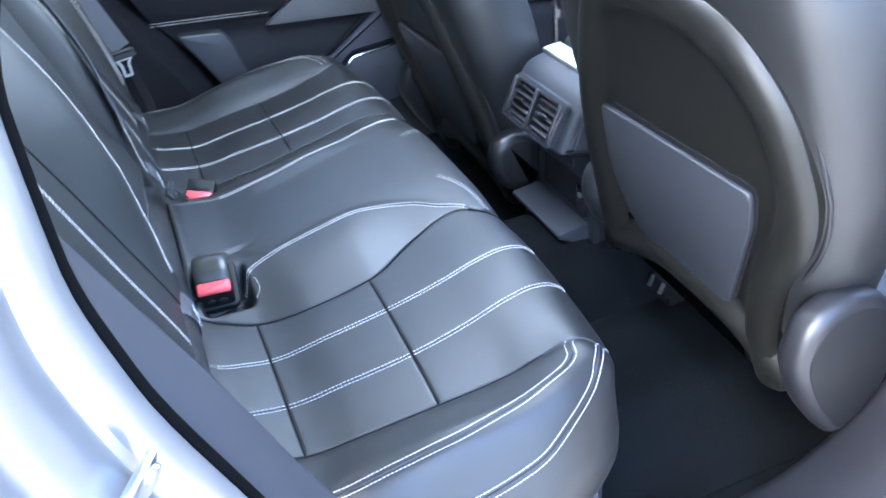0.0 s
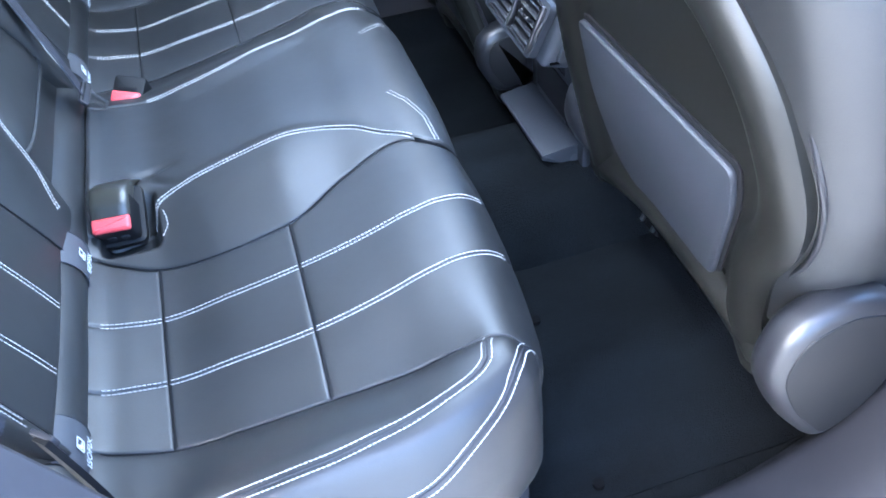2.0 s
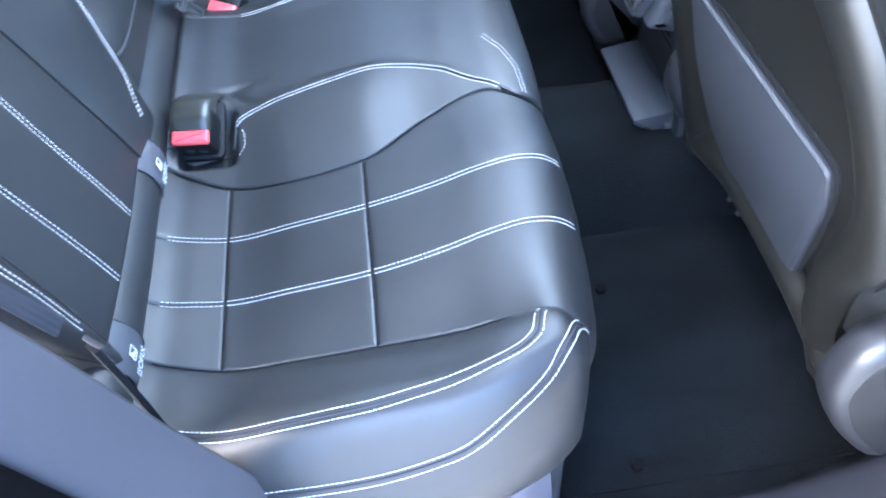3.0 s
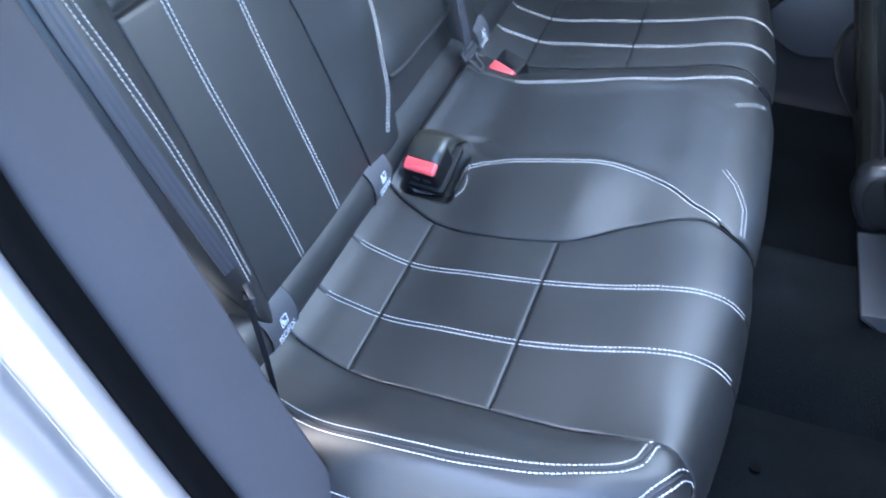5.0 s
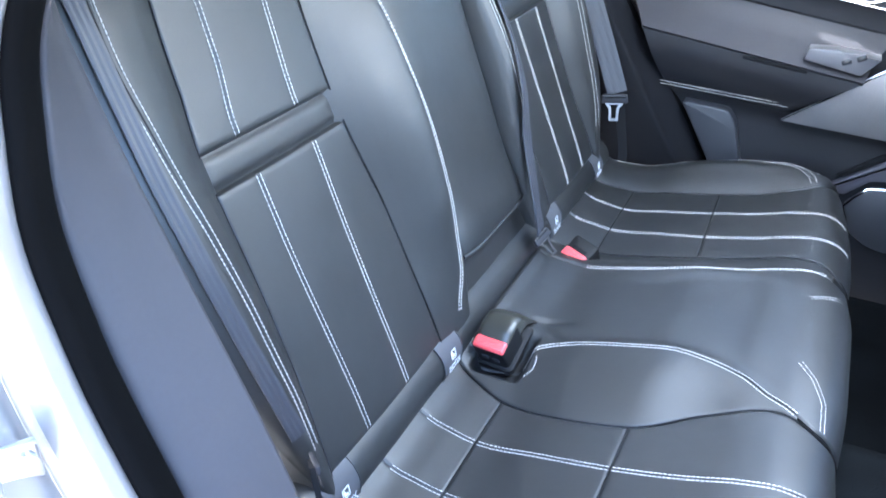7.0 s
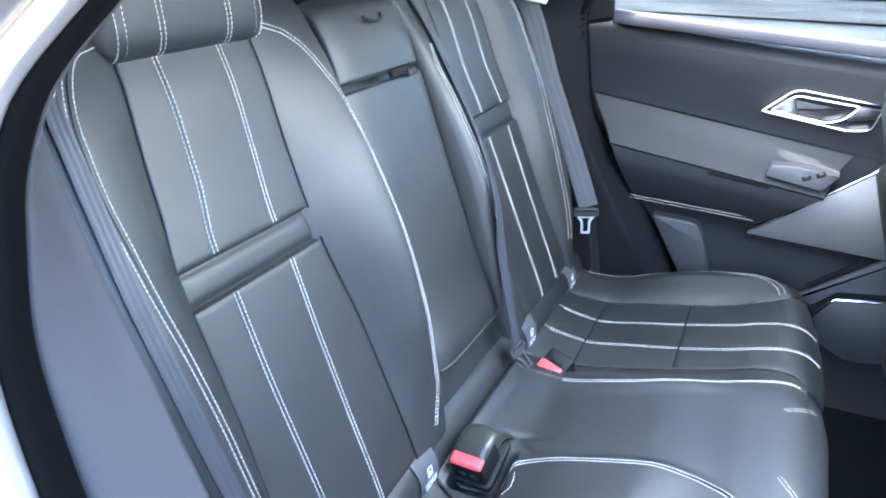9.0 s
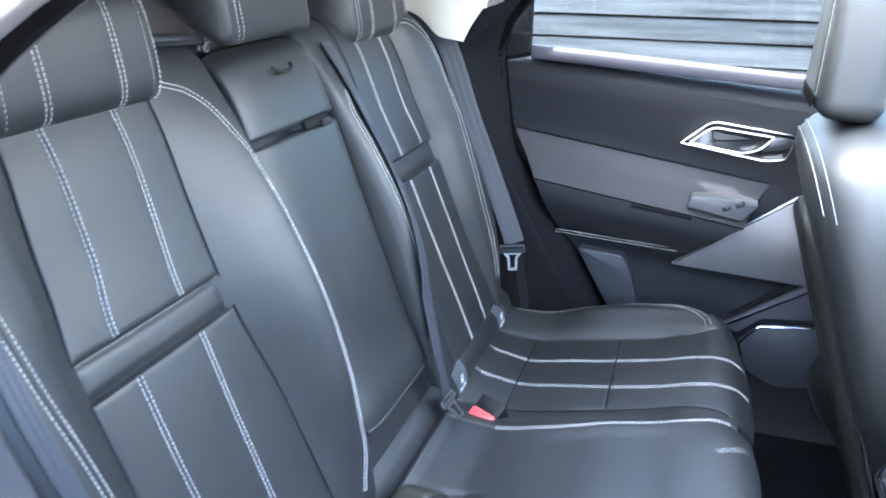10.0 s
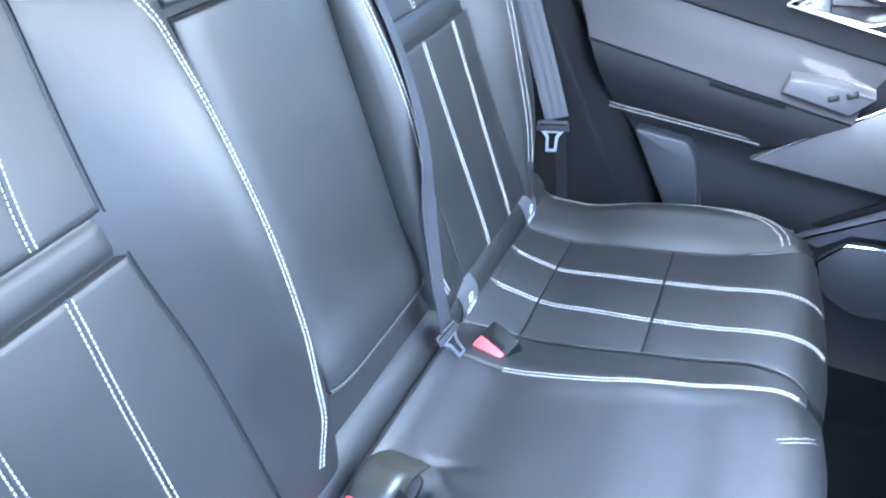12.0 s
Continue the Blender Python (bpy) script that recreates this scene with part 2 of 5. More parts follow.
def stitch(path, parent, rows=(-0.0032, 0.0032), pitch=0.0054, long=0.0049, thick=0.00070, up=None, name="stitching"):
    """Rows of thread stitches beside a sewn path of points; up: the surface's normals at the path."""
    p = np.asarray(path, float)
    s = np.r_[0, np.cumsum(np.linalg.norm(np.diff(p, axis=0), axis=1))]
    count = max(2, int(s[-1] / pitch))
    at = (np.arange(count) + 0.5) * s[-1] / count
    pos = lambda w: np.stack([np.interp(w, s, p[:, k]) for k in range(3)], -1)
    nrm = np.stack([np.interp(at, s, np.asarray(up)[:, k]) for k in range(3)], -1)
    nrm /= np.linalg.norm(nrm, axis=1, keepdims=True)
    a, b = pos(at - long / 2), pos(at + long / 2)
    way = b - a
    way /= np.linalg.norm(way, axis=1, keepdims=True) + 1e-12
    side = np.cross(way, nrm)
    verts, faces = [], []
    for off in rows:
        for k in range(count):
            c0, c1 = a[k] + side[k] * off, b[k] + side[k] * off
            mid, base = (c0 + c1) / 2, len(verts)
            w, h = side[k] * thick, nrm[k]
            m0, m1 = c0 * 0.82 + c1 * 0.18, c0 * 0.18 + c1 * 0.82
            verts += [c0 - h * 0.0006, m0 - w, m0 + w, m0 + h * thick * 1.2, m1 - w, m1 + w, m1 + h * thick * 1.2, c1 - h * 0.0006]
            faces += [[base + i for i in f] for f in ((0, 1, 3), (0, 3, 2), (1, 4, 6, 3), (3, 6, 5, 2), (4, 7, 6), (6, 7, 5))]
    return tagged(finish(name, verts, faces, THREAD, parent), "white thread double stitching", kind="stuff")


def sewn(surface, us, ys, parent, rows=(-0.0032, 0.0032), out=(0, 0, 1), sink=0.0003, **more):
    """Stitches along the points (us, ys) of a surface."""
    us, ys = np.asarray(us, float), np.asarray(ys, float)
    e = 0.002
    p = surface(us, ys)
    n = np.cross(surface(us + e, ys) - surface(us - e, ys), surface(us, ys + e) - surface(us, ys - e))
    n /= np.linalg.norm(n, axis=1, keepdims=True)
    n *= np.sign((n * np.asarray(out)).sum(1, keepdims=True))
    return stitch(p - n * sink, parent, rows, up=n, **more)


def seam(surface, us, ys, parent, r=0.0009, deep=0.0002):
    """An added black cord that draws the shade in a sewn seam's crease, along the points (us, ys) of a surface."""
    us, ys = np.asarray(us, float), np.asarray(ys, float) + 0 * np.asarray(us, float)
    p = surface(us, ys)
    return part("seam_shade", tube([(q[0], q[1], q[2] - deep) for q in p], r, 5), BLACK, parent, "black cord for the shade in the sewn seam")


def box(x, y, z, bevel=0.004, seg=2):
    """A bevelled box over the three ranges."""
    bm = bmesh.new()
    bmesh.ops.create_cube(bm, size=1)
    for v in bm.verts:
        v.co = Vector(((x[0] + x[1]) / 2 + v.co.x * (x[1] - x[0]), (y[0] + y[1]) / 2 + v.co.y * (y[1] - y[0]),
                       (z[0] + z[1]) / 2 + v.co.z * (z[1] - z[0])))
    if bevel:
        bmesh.ops.bevel(bm, geom=bm.edges[:], offset=bevel, segments=seg, profile=0.5, affect="EDGES")
    return bm


def moved(bm, m):
    bmesh.ops.transform(bm, matrix=m, verts=bm.verts)
    return bm


def slab(outline, depth, bevel=0.003, seg=2, m=None):
    """An outline in its own x-y plane, raised along its z by depth, with rounded upper and lower rims."""
    bm = bmesh.new()
    f = bm.faces.new([bm.verts.new((a, b, 0)) for a, b in outline])
    r = bmesh.ops.extrude_face_region(bm, geom=[f])
    bmesh.ops.translate(bm, vec=(0, 0, depth), verts=[v for v in r["geom"] if isinstance(v, bmesh.types.BMVert)])
    bmesh.ops.recalc_face_normals(bm, faces=bm.faces)
    if bevel:
        rims = [e for e in bm.edges if abs(e.verts[0].co.z - e.verts[1].co.z) < 1e-7]
        bmesh.ops.bevel(bm, geom=rims, offset=bevel, segments=seg, profile=0.5, affect="EDGES")
    return moved(bm, m) if m else bm


def frame_slab(outline, inset, depth, m=None, bevel=0.001):
    """A flat ring: the outline with its middle left open."""
    o = np.array(outline, float)
    mid = o.mean(0)
    inner = offset(o, inset)
    bm = bmesh.new()
    k = len(o)
    rings = [[bm.verts.new((a, b, z)) for a, b in ring] for ring, z in ((o, 0), (o, depth), (inner, depth), (inner, 0))]
    for r in range(4):
        for i in range(k):
            bm.faces.new((rings[r][i], rings[r][(i + 1) % k], rings[(r + 1) % 4][(i + 1) % k], rings[(r + 1) % 4][i]))
    return moved(bm, m) if m else bm


def offset(o, d):
    """A closed outline moved inwards by d."""
    o = np.asarray(o, float)
    prev, nxt = np.roll(o, 1, 0), np.roll(o, -1, 0)
    area = (o[:, 0] * nxt[:, 1] - nxt[:, 0] * o[:, 1]).sum()
    e0, e1 = o - prev, nxt - o
    n0 = np.stack([-e0[:, 1], e0[:, 0]], 1) / (np.linalg.norm(e0, axis=1, keepdims=True) + 1e-9)
    n1 = np.stack([-e1[:, 1], e1[:, 0]], 1) / (np.linalg.norm(e1, axis=1, keepdims=True) + 1e-9)
    b = n0 + n1
    b /= (b * n0).sum(1, keepdims=True) + 1e-9
    return o + np.sign(area) * d * b


def rounded(pts, r, seg=4):
    """An outline with its corners rounded by r (one value, or one a corner)."""
    p = [Vector(q) for q in pts]
    rs = r if isinstance(r, (list, tuple)) else [r] * len(p)
    out = []
    for i, c in enumerate(p):
        a, b = (p[i - 1] - c), (p[(i + 1) % len(p)] - c)
        k = min(rs[i], a.length * 0.45, b.length * 0.45)
        s, e = c + a.normalized() * k, c + b.normalized() * k
        for j in range(seg + 1):
            t = j / seg
            out.append(tuple(s * (1 - t) ** 2 + c * 2 * t * (1 - t) + e * t**2))
    return out


def tube(pts, r, sides=8, closed=False):
    """A round rod along points."""
    bm = bmesh.new()
    p = [Vector(q) for q in pts]
    rings = []
    for i, c in enumerate(p):
        a = p[(i + 1) % len(p)] if closed or i < len(p) - 1 else c
        b = p[i - 1] if closed or i else c
        d = (a - b).normalized()
        s = d.cross(Vector((0, 0, 1)))
        s = s.normalized() if s.length > 1e-3 else Vector((1, 0, 0))
        w = d.cross(s)
        rad = r[i] if isinstance(r, (list, tuple)) else r
        rings.append([bm.verts.new(c + (s * math.cos(k * 2 * math.pi / sides) + w * math.sin(k * 2 * math.pi / sides)) * rad) for k in range(sides)])
    for i in range(len(rings) - (0 if closed else 1)):
        for k in range(sides):
            q = rings[(i + 1) % len(rings)]
            bm.faces.new((rings[i][k], rings[i][(k + 1) % sides], q[(k + 1) % sides], q[k]))
    if not closed:
        bm.faces.new(rings[0][::-1])
        bm.faces.new(rings[-1])
    return bm


def bands(rows, mat, name, parent=None, label="", depth=0.01, fine=24, out=None):
    """A surface through rows of points (each row a curve), smoothed both ways."""
    a = np.array(rows, float)
    t1, t2 = np.linspace(0, 1, a.shape[0]), np.linspace(0, 1, a.shape[1])
    f1, f2 = np.linspace(0, 1, max(fine // 2, a.shape[0])), np.linspace(0, 1, fine)
    mid = np.stack([np.stack([spl(list(zip(t2, r[:, k])))(f2) for k in range(3)], -1) for r in a])
    p = np.stack([np.stack([spl(list(zip(t1, mid[:, j, k])))(f1) for k in range(3)], -1) for j in range(fine)], 1)
    n = normals(p)
    if out is not None and (n * np.asarray(out)).sum() < 0:
        n = -n
    return sheet(name, p, n, mat, parent, depth, label)


def strap(pts, side, width, thick, mat, name, parent, label="", ribs=0):
    """A flat band along points, its width along side (one vector, or one a point)."""
    p = np.array(pts, float)
    s = np.linspace(0, 1, len(p))
    f = np.linspace(0, 1, 48)
    c = np.stack([spl(list(zip(s, p[:, k])))(f) for k in range(3)], -1)
    sd = np.array(side, float)
    sd = np.repeat(sd[None], 48, 0) if sd.ndim == 1 else np.stack([np.interp(f, s, sd[:, k]) for k in range(3)], -1)
    g = np.gradient(c, axis=0)
    g /= np.linalg.norm(g, axis=1, keepdims=True)
    sd = sd - g * (sd * g).sum(1, keepdims=True)
    sd /= np.linalg.norm(sd, axis=1, keepdims=True)
    n = np.cross(g, sd)
    w = np.linspace(-0.5, 0.5, 17)
    h = thick * (1 + (0.35 * np.cos(w * 2 * math.pi * ribs) if ribs else 0 * w))
    top = c[:, None] + sd[:, None] * (w * width)[None, :, None] + n[:, None] * h[None, :, None]
    low = c[:, None] + sd[:, None] * (w[::-1] * width)[None, :, None] - n[:, None] * h[::-1][None, :, None]
    ring = np.concatenate([top, low], 1)
    verts, k = ring.reshape(-1, 3), ring.shape[1]
    faces = [[i * k + j, (i + 1) * k + j, (i + 1) * k + (j + 1) % k, i * k + (j + 1) % k] for i in range(47) for j in range(k)]
    faces += [list(range(k)), [47 * k + j for j in range(k)][::-1]]
    ob = finish(name, verts, faces, mat, parent, label)
    ob.data.set_sharp_from_angle(angle=radians(50))
    return ob
# ---- rear bench seat ----
NEAR, FAR = -1, 1
SHIFT = {NEAR: 0.0, FAR: 0.018}  # the far half lies a little further from the middle
CUSHION = Profile([(-0.09, 0.786), (-0.07, 0.774), (-0.035, 0.7655), (0, 0.760), (0.09, 0.7715), (0.18, 0.786), (0.27, 0.806),
                   (0.33, 0.823), (0.37, 0.829), (0.40, 0.823), (0.421, 0.805), (0.431, 0.776), (0.428, 0.74), (0.412, 0.70), (0.385, 0.655)])
BACK = Profile([(-0.425, 1.405), (-0.40, 1.435), (-0.365, 1.44), (-0.333, 1.418), (-0.310, 1.377), (-0.270, 1.269), (-0.230, 1.17),
                (-0.189, 1.066), (-0.146, 0.96), (-0.10, 0.846), (-0.085, 0.80)])


def by_x(keys):
    """Along the cushion: a curve of (x, value) turned into one over its length; the nose and front follow on."""
    f = spl([(CUSHION.where(0, x) if x < 0.43 else CUSHION.where(1, 1.19 - x), v) for x, v in keys])
    return f


def by_z(keys):
    return spl(sorted((BACK.where(1, z) if z < 1.435 else BACK.where(0, -0.365), v) for z, v in keys))


IN = by_x([(-0.09, 0.19), (-0.04, 0.215), (0, 0.230), (0.09, 0.243), (0.178, 0.237), (0.27, 0.192), (0.345, 0.173), (0.41, 0.20), (0.50, 0.20), (0.54, 0.20)])
IN_F = by_x([(-0.09, 0.20), (-0.04, 0.222), (0, 0.231), (0.09, 0.234), (0.18, 0.243), (0.305, 0.246), (0.375, 0.232), (0.41, 0.206), (0.50, 0.20), (0.54, 0.20)])
OUT = by_x([(-0.09, 0.505), (0, 0.522), (0.09, 0.530), (0.175, 0.535), (0.28, 0.543), (0.36, 0.548), (0.39, 0.556), (0.41, 0.570), (0.425, 0.580), (0.50, 0.58), (0.54, 0.57)])
ST1 = by_x([(-0.09, 0.320), (-0.074, 0.322), (0, 0.326), (0.18, 0.324), (0.38, 0.318), (0.54, 0.318)])
ST2 = by_x([(-0.09, 0.424), (-0.074, 0.426), (0, 0.427), (0.18, 0.432), (0.38, 0.424), (0.54, 0.424)])
CORNER = by_x([(-0.09, 0.004), (0.0, 0.006), (0.15, 0.002), (0.28, -0.005), (0.345, -0.001), (0.385, 0.008), (0.41, 0.009), (0.425, 0.004), (0.54, 0.0)])


def cushion_lift(u, a):
    side = np.clip((a - 0.42) / 0.13, 0, 1)
    crown = 0.004 * np.clip(1 - ((a - 0.37) / 0.15) ** 2, 0, 1)
    return crown + CORNER(u) * side**2


ROUND = spl([(0, 0.0), (0.26, 0.0), (0.36, 0.004), (0.46, 0.011), (0.52, 0.018), (0.56, 0.027), (0.60, 0.045), (0.64, 0.070), (0.68, 0.10), (0.71, 0.13)])


def rounded_nose(p):
    """Draws the cushion's front back towards its outer corners."""
    k = np.clip((p[..., 0] + 0.05) / 0.45, 0, 1) ** 2
    p[..., 0] -= k * ROUND(np.abs(p[..., 1]))
    return p


def cushion(sgn):
    def f(u, a):
        p = rounded_nose(place(CUSHION, cushion_lift, u, a))
        p[..., 1] = sgn * p[..., 1] + SHIFT[sgn]
        return p
    return f


BOL_A = spl([(0, -0.04), (0.04, 0.02), (0.13, 0.14), (0.26, 0.34), (0.38, 0.52), (0.48, 0.65), (0.58, 0.78), (0.70, 0.92), (0.80, 1.0), (0.90, 1.01), (1.0, 0.90)])
BOL_D = spl([(0, -0.006), (0.04, 0.001), (0.13, 0.011), (0.26, 0.021), (0.38, 0.028), (0.47, 0.026), (0.58, 0.006), (0.70, -0.034), (0.80, -0.068), (0.90, -0.100), (1.0, -0.150)])
WIDE = by_x([(-0.09, 0.155), (0, 0.158), (0.15, 0.163), (0.24, 0.156), (0.30, 0.136), (0.345, 0.108), (0.375, 0.080), (0.40, 0.045), (0.42, 0.012)])
AHEAD = by_x([(-0.09, 0.0), (0.22, 0.0), (0.30, 0.008), (0.345, 0.020), (0.375, 0.022), (0.40, 0.012), (0.42, 0.0)])
DOME = by_x([(-0.09, 0.35), (0.0, 0.75), (0.08, 1.15), (0.16, 1.45), (0.25, 1.35), (0.30, 1.15), (0.345, 0.8), (0.375, 0.45), (0.40, 0.15), (0.42, 0.1)])
FALL = by_x([(-0.09, 0.0), (0.28, 0.0), (0.345, 0.022), (0.375, 0.034), (0.40, 0.028), (0.42, 0.01)])
U_BOL = CUSHION.where(0, 0.420)


def bolster(sgn):
    """The outer cushion bolster: w runs from the panel's seam over the top and down the side; its outer edge swings round to the
    panel's front corner."""
    def f(s, w):
        u = s * U_BOL
        yb = OUT(u)
        p = rounded_nose(place(CUSHION, cushion_lift, u, yb))
        a, d = BOL_A(w), BOL_D(w)
        d = np.where(d > 0, d * DOME(u), d) - FALL(u) * np.clip(a, 0, 1) ** 2
        return np.stack([p[..., 0] + AHEAD(u) * a, sgn * (yb + WIDE(u) * a) + SHIFT[sgn], p[..., 2] + d], -1)
    return f


bench = thing("rear_bench_seat", "black leather rear bench seat with white double stitching", "car seat")
U_END, U_A, U_C = CUSHION.length, CUSHION.where(0, 0.0), CUSHION.where(0, 0.18)
U_S = CUSHION.where(0, -0.072)
for sgn in (NEAR, FAR):
    S = cushion(sgn)
    rows = ((0.0, U_A), (U_A, U_C), (U_C, U_END))
    cols = ((IN if sgn == NEAR else IN_F, ST1, 0.002, 0.0018), (ST1, ST2, 0.0018, 0.0018), (ST2, OUT, 0.0018, 0.0035))
    for r, (u0, u1) in enumerate(rows):
        for lo, hi, d0, d1 in cols:
            padded("seat_panel", S, u0, u1, lo, hi, LEATHER, bench, nu=34 if r == 2 else 22, nv=18,
                   dips=(0.0013, 0.0013, d0, d1), out=(0, 0, 1))
    for st in (ST1, ST2):
        for u0, u1 in ((U_S, U_A - 0.002), (U_A + 0.002, U_C - 0.002), (U_C + 0.002, CUSHION.where(0, 0.405) + 0.02)):
            u = np.linspace(u0, u1, 40)
            sewn(S, u, st(u), bench)
    for edge, u0, u1 in ((IN if sgn == NEAR else IN_F, 0.02, U_END - 0.06), (OUT, 0.02, CUSHION.where(0, 0.33))):
        u = np.linspace(u0, u1, 50)
        seam(S, u, edge(u), bench)
    for u0 in (U_A, U_C):
        lo, hi = float((IN if sgn == NEAR else IN_F)(u0)), float(OUT(u0))
        seam(S, np.full(30, u0), np.linspace(lo, hi, 30), bench)
    B = bolster(sgn)
    outer = padded("outer_bolster", B, 0.0, 1.0, const(0), const(1), LEATHER, bench, nu=70, nv=44, dips=(0, 0, 0.0, 0), out=(0, 0, 1), depth=0.006)
    uu = np.linspace(0.78, 1, 40)
    part("seam_piping", tube([q for q in S(uu * U_BOL, OUT(uu * U_BOL) - 0.002) + np.array((0, 0, -0.0005))], 0.0026, 6), LEATHER, bench)
    # two sewn lines round the bolster, each with a groove between its rows
    for across, x_end in ((by_x([(-0.09, 0.42), (0, 0.43), (0.15, 0.43), (0.22, 0.40), (0.285, 0.36), (0.32, 0.33), (0.348, 0.25), (0.368, 0.06), (0.42, 0.05)]), 0.368),
                          (by_x([(-0.09, 0.65), (0, 0.665), (0.15, 0.66), (0.25, 0.64), (0.30, 0.60), (0.345, 0.53), (0.375, 0.40), (0.40, 0.24), (0.415, 0.05), (0.42, 0.05)]), 0.415)):
        uu = np.linspace(CUSHION.where(0, -0.07), CUSHION.where(0, min(x_end, 0.415 if sgn == NEAR else 0.362)), 70)
        u, ww = uu / U_BOL, across(uu) + (0.09 if sgn == FAR else 0.0) * np.clip((CUSHION.where(0, 0.37) - uu) / 0.12, 0, 1)
        sewn(B, u, ww, bench, rows=(-0.0055, 0.0055), sink=-0.0006, pitch=0.0052)
        groove = B(u, ww)
        part("seam_piping", tube([q + np.array((0, 0, 0.0002)) for q in groove[::2]], 0.0016, 6), HARD, bench)

# middle place between the two side cushions
def HUMP(u, y):
    """The raised middle: it rolls up from the near seam and falls softly to the far one."""
    t = np.clip((y + IN(u)) / 0.15, 0, 1)
    f = np.clip((IN_F(u) + SHIFT[FAR] - y) / 0.11, 0, 1)
    return 0.033 * np.sin(t * np.pi / 2) * f * f * (3 - 2 * f)


FRONT_FADE = spl([(0, 0.9), (0.06, 0.95), (0.28, 1.0), (0.40, 0.55), (0.47, 0.3), (0.70, 0.2)])


U_B = CUSHION.where(0, -0.03)


near_arc = by_x([(-0.09, -0.165), (0, -0.143), (0.02, -0.122), (0.09, -0.101), (0.16, -0.091), (0.21, -0.088), (0.26, -0.096), (0.30, -0.114), (0.335, -0.144), (0.36, -0.163), (0.375, -0.176), (0.40, -0.190), (0.54, -0.2)])
far_arc = by_x([(-0.09, 0.13), (0, 0.135), (0.06, 0.138), (0.135, 0.150), (0.24, 0.178), (0.31, 0.200), (0.37, 0.213), (0.41, 0.204), (0.54, 0.2)])


def TROUGH(u, y):
    """The middle panel lies a little lower than the two sewn edges beside it."""
    a = np.clip((y - near_arc(u) - 0.006) / 0.024, 0, 1)
    b = np.clip((far_arc(u) - 0.006 - y) / 0.040, 0, 1)
    return 0.005 * a * (2 - a) * b * b * (3 - 2 * b) * TROUGH_LONG(u)


TROUGH_LONG = by_x([(-0.09, 0.0), (0.03, 0.15), (0.10, 0.8), (0.16, 1.0), (0.28, 1.0), (0.345, 0.35), (0.38, 0.0), (0.54, 0.0)])


def middle(u, y):
    """The middle place: a low hump, pressed in round the buckle and creased beside it."""
    def lift(u, y):
        dent = 0.040 * np.exp(-(((u - U_B - 0.001) / 0.036) ** 8) - ((y + 0.147) / 0.043) ** 8)
        crease = 0.004 * np.exp(-((u - U_B - 0.045) / 0.03) ** 2) * (np.exp(-(((y + 0.075) + 0.6 * (u - U_B - 0.04)) / 0.008) ** 2)
                                                                       + np.exp(-(((y + 0.055) - 0.2 * (u - U_B - 0.04)) / 0.007) ** 2))
        return HUMP(u, y) * FRONT_FADE(u) - dent - crease - TROUGH(u, y)
    return place(CUSHION, lift, u, y)


near_in, far_in = (lambda u: -IN(u)), (lambda u: IN_F(u) + SHIFT[FAR])
U_V, U_V2 = CUSHION.where(0, 0.373), CUSHION.where(0, 0.40)
padded("middle_panel", middle, 0.0, U_END, near_arc, far_arc, LEATHER, bench, nu=170, nv=80, dips=(0.003, 0, 0.0018, 0.0018), out=(0, 0, 1))
padded("middle_bolster", middle, 0.0, U_V, near_in, near_arc, LEATHER, bench, nu=130, nv=34, dips=(0.003, 0.0, 0.002, 0.0015), depth=0.004, out=(0, 0, 1))
padded("middle_bolster", middle, 0.0, U_V2, far_arc, far_in, LEATHER, bench, nu=40, nv=16, dips=(0.003, 0.0, 0.0015, 0.002), depth=0.004, out=(0, 0, 1))
u = np.linspace(U_A, U_V - 0.002, 80)
sewn(middle, u, near_arc(u), bench)
u = np.linspace(U_A + 0.012, U_V2 - 0.012, 80)
sewn(middle, u, far_arc(u), bench)
for way in ([(0.367, -0.066), (0.388, -0.100), (0.400, -0.135), (0.404, -0.185)], [(0.367, 0.112), (0.390, 0.128), (0.410, 0.150)]):
    t = np.linspace(0, len(way) - 1, 24)
    xs, ys = (np.interp(t, range(len(way)), [q[k] for q in way]) for k in (0, 1))
    sewn(middle, np.array([CUSHION.where(0, x) for x in xs]), ys, bench, rows=(-0.003, 0.003), sink=0.0002, thick=0.0006)

t = np.linspace(0.4, 1, 20)
pocket_x, pocket_y = spl([(0, -0.006), (0.35, 0.020), (0.65, 0.025), (1, 0.014)])(t), spl([(0, -0.122), (0.35, -0.138), (0.65, -0.165), (1, -0.184)])(t)
sewn(middle, np.array([CUSHION.where(0, x) for x in pocket_x]), pocket_y, bench, rows=(0.0,), sink=-0.0006)

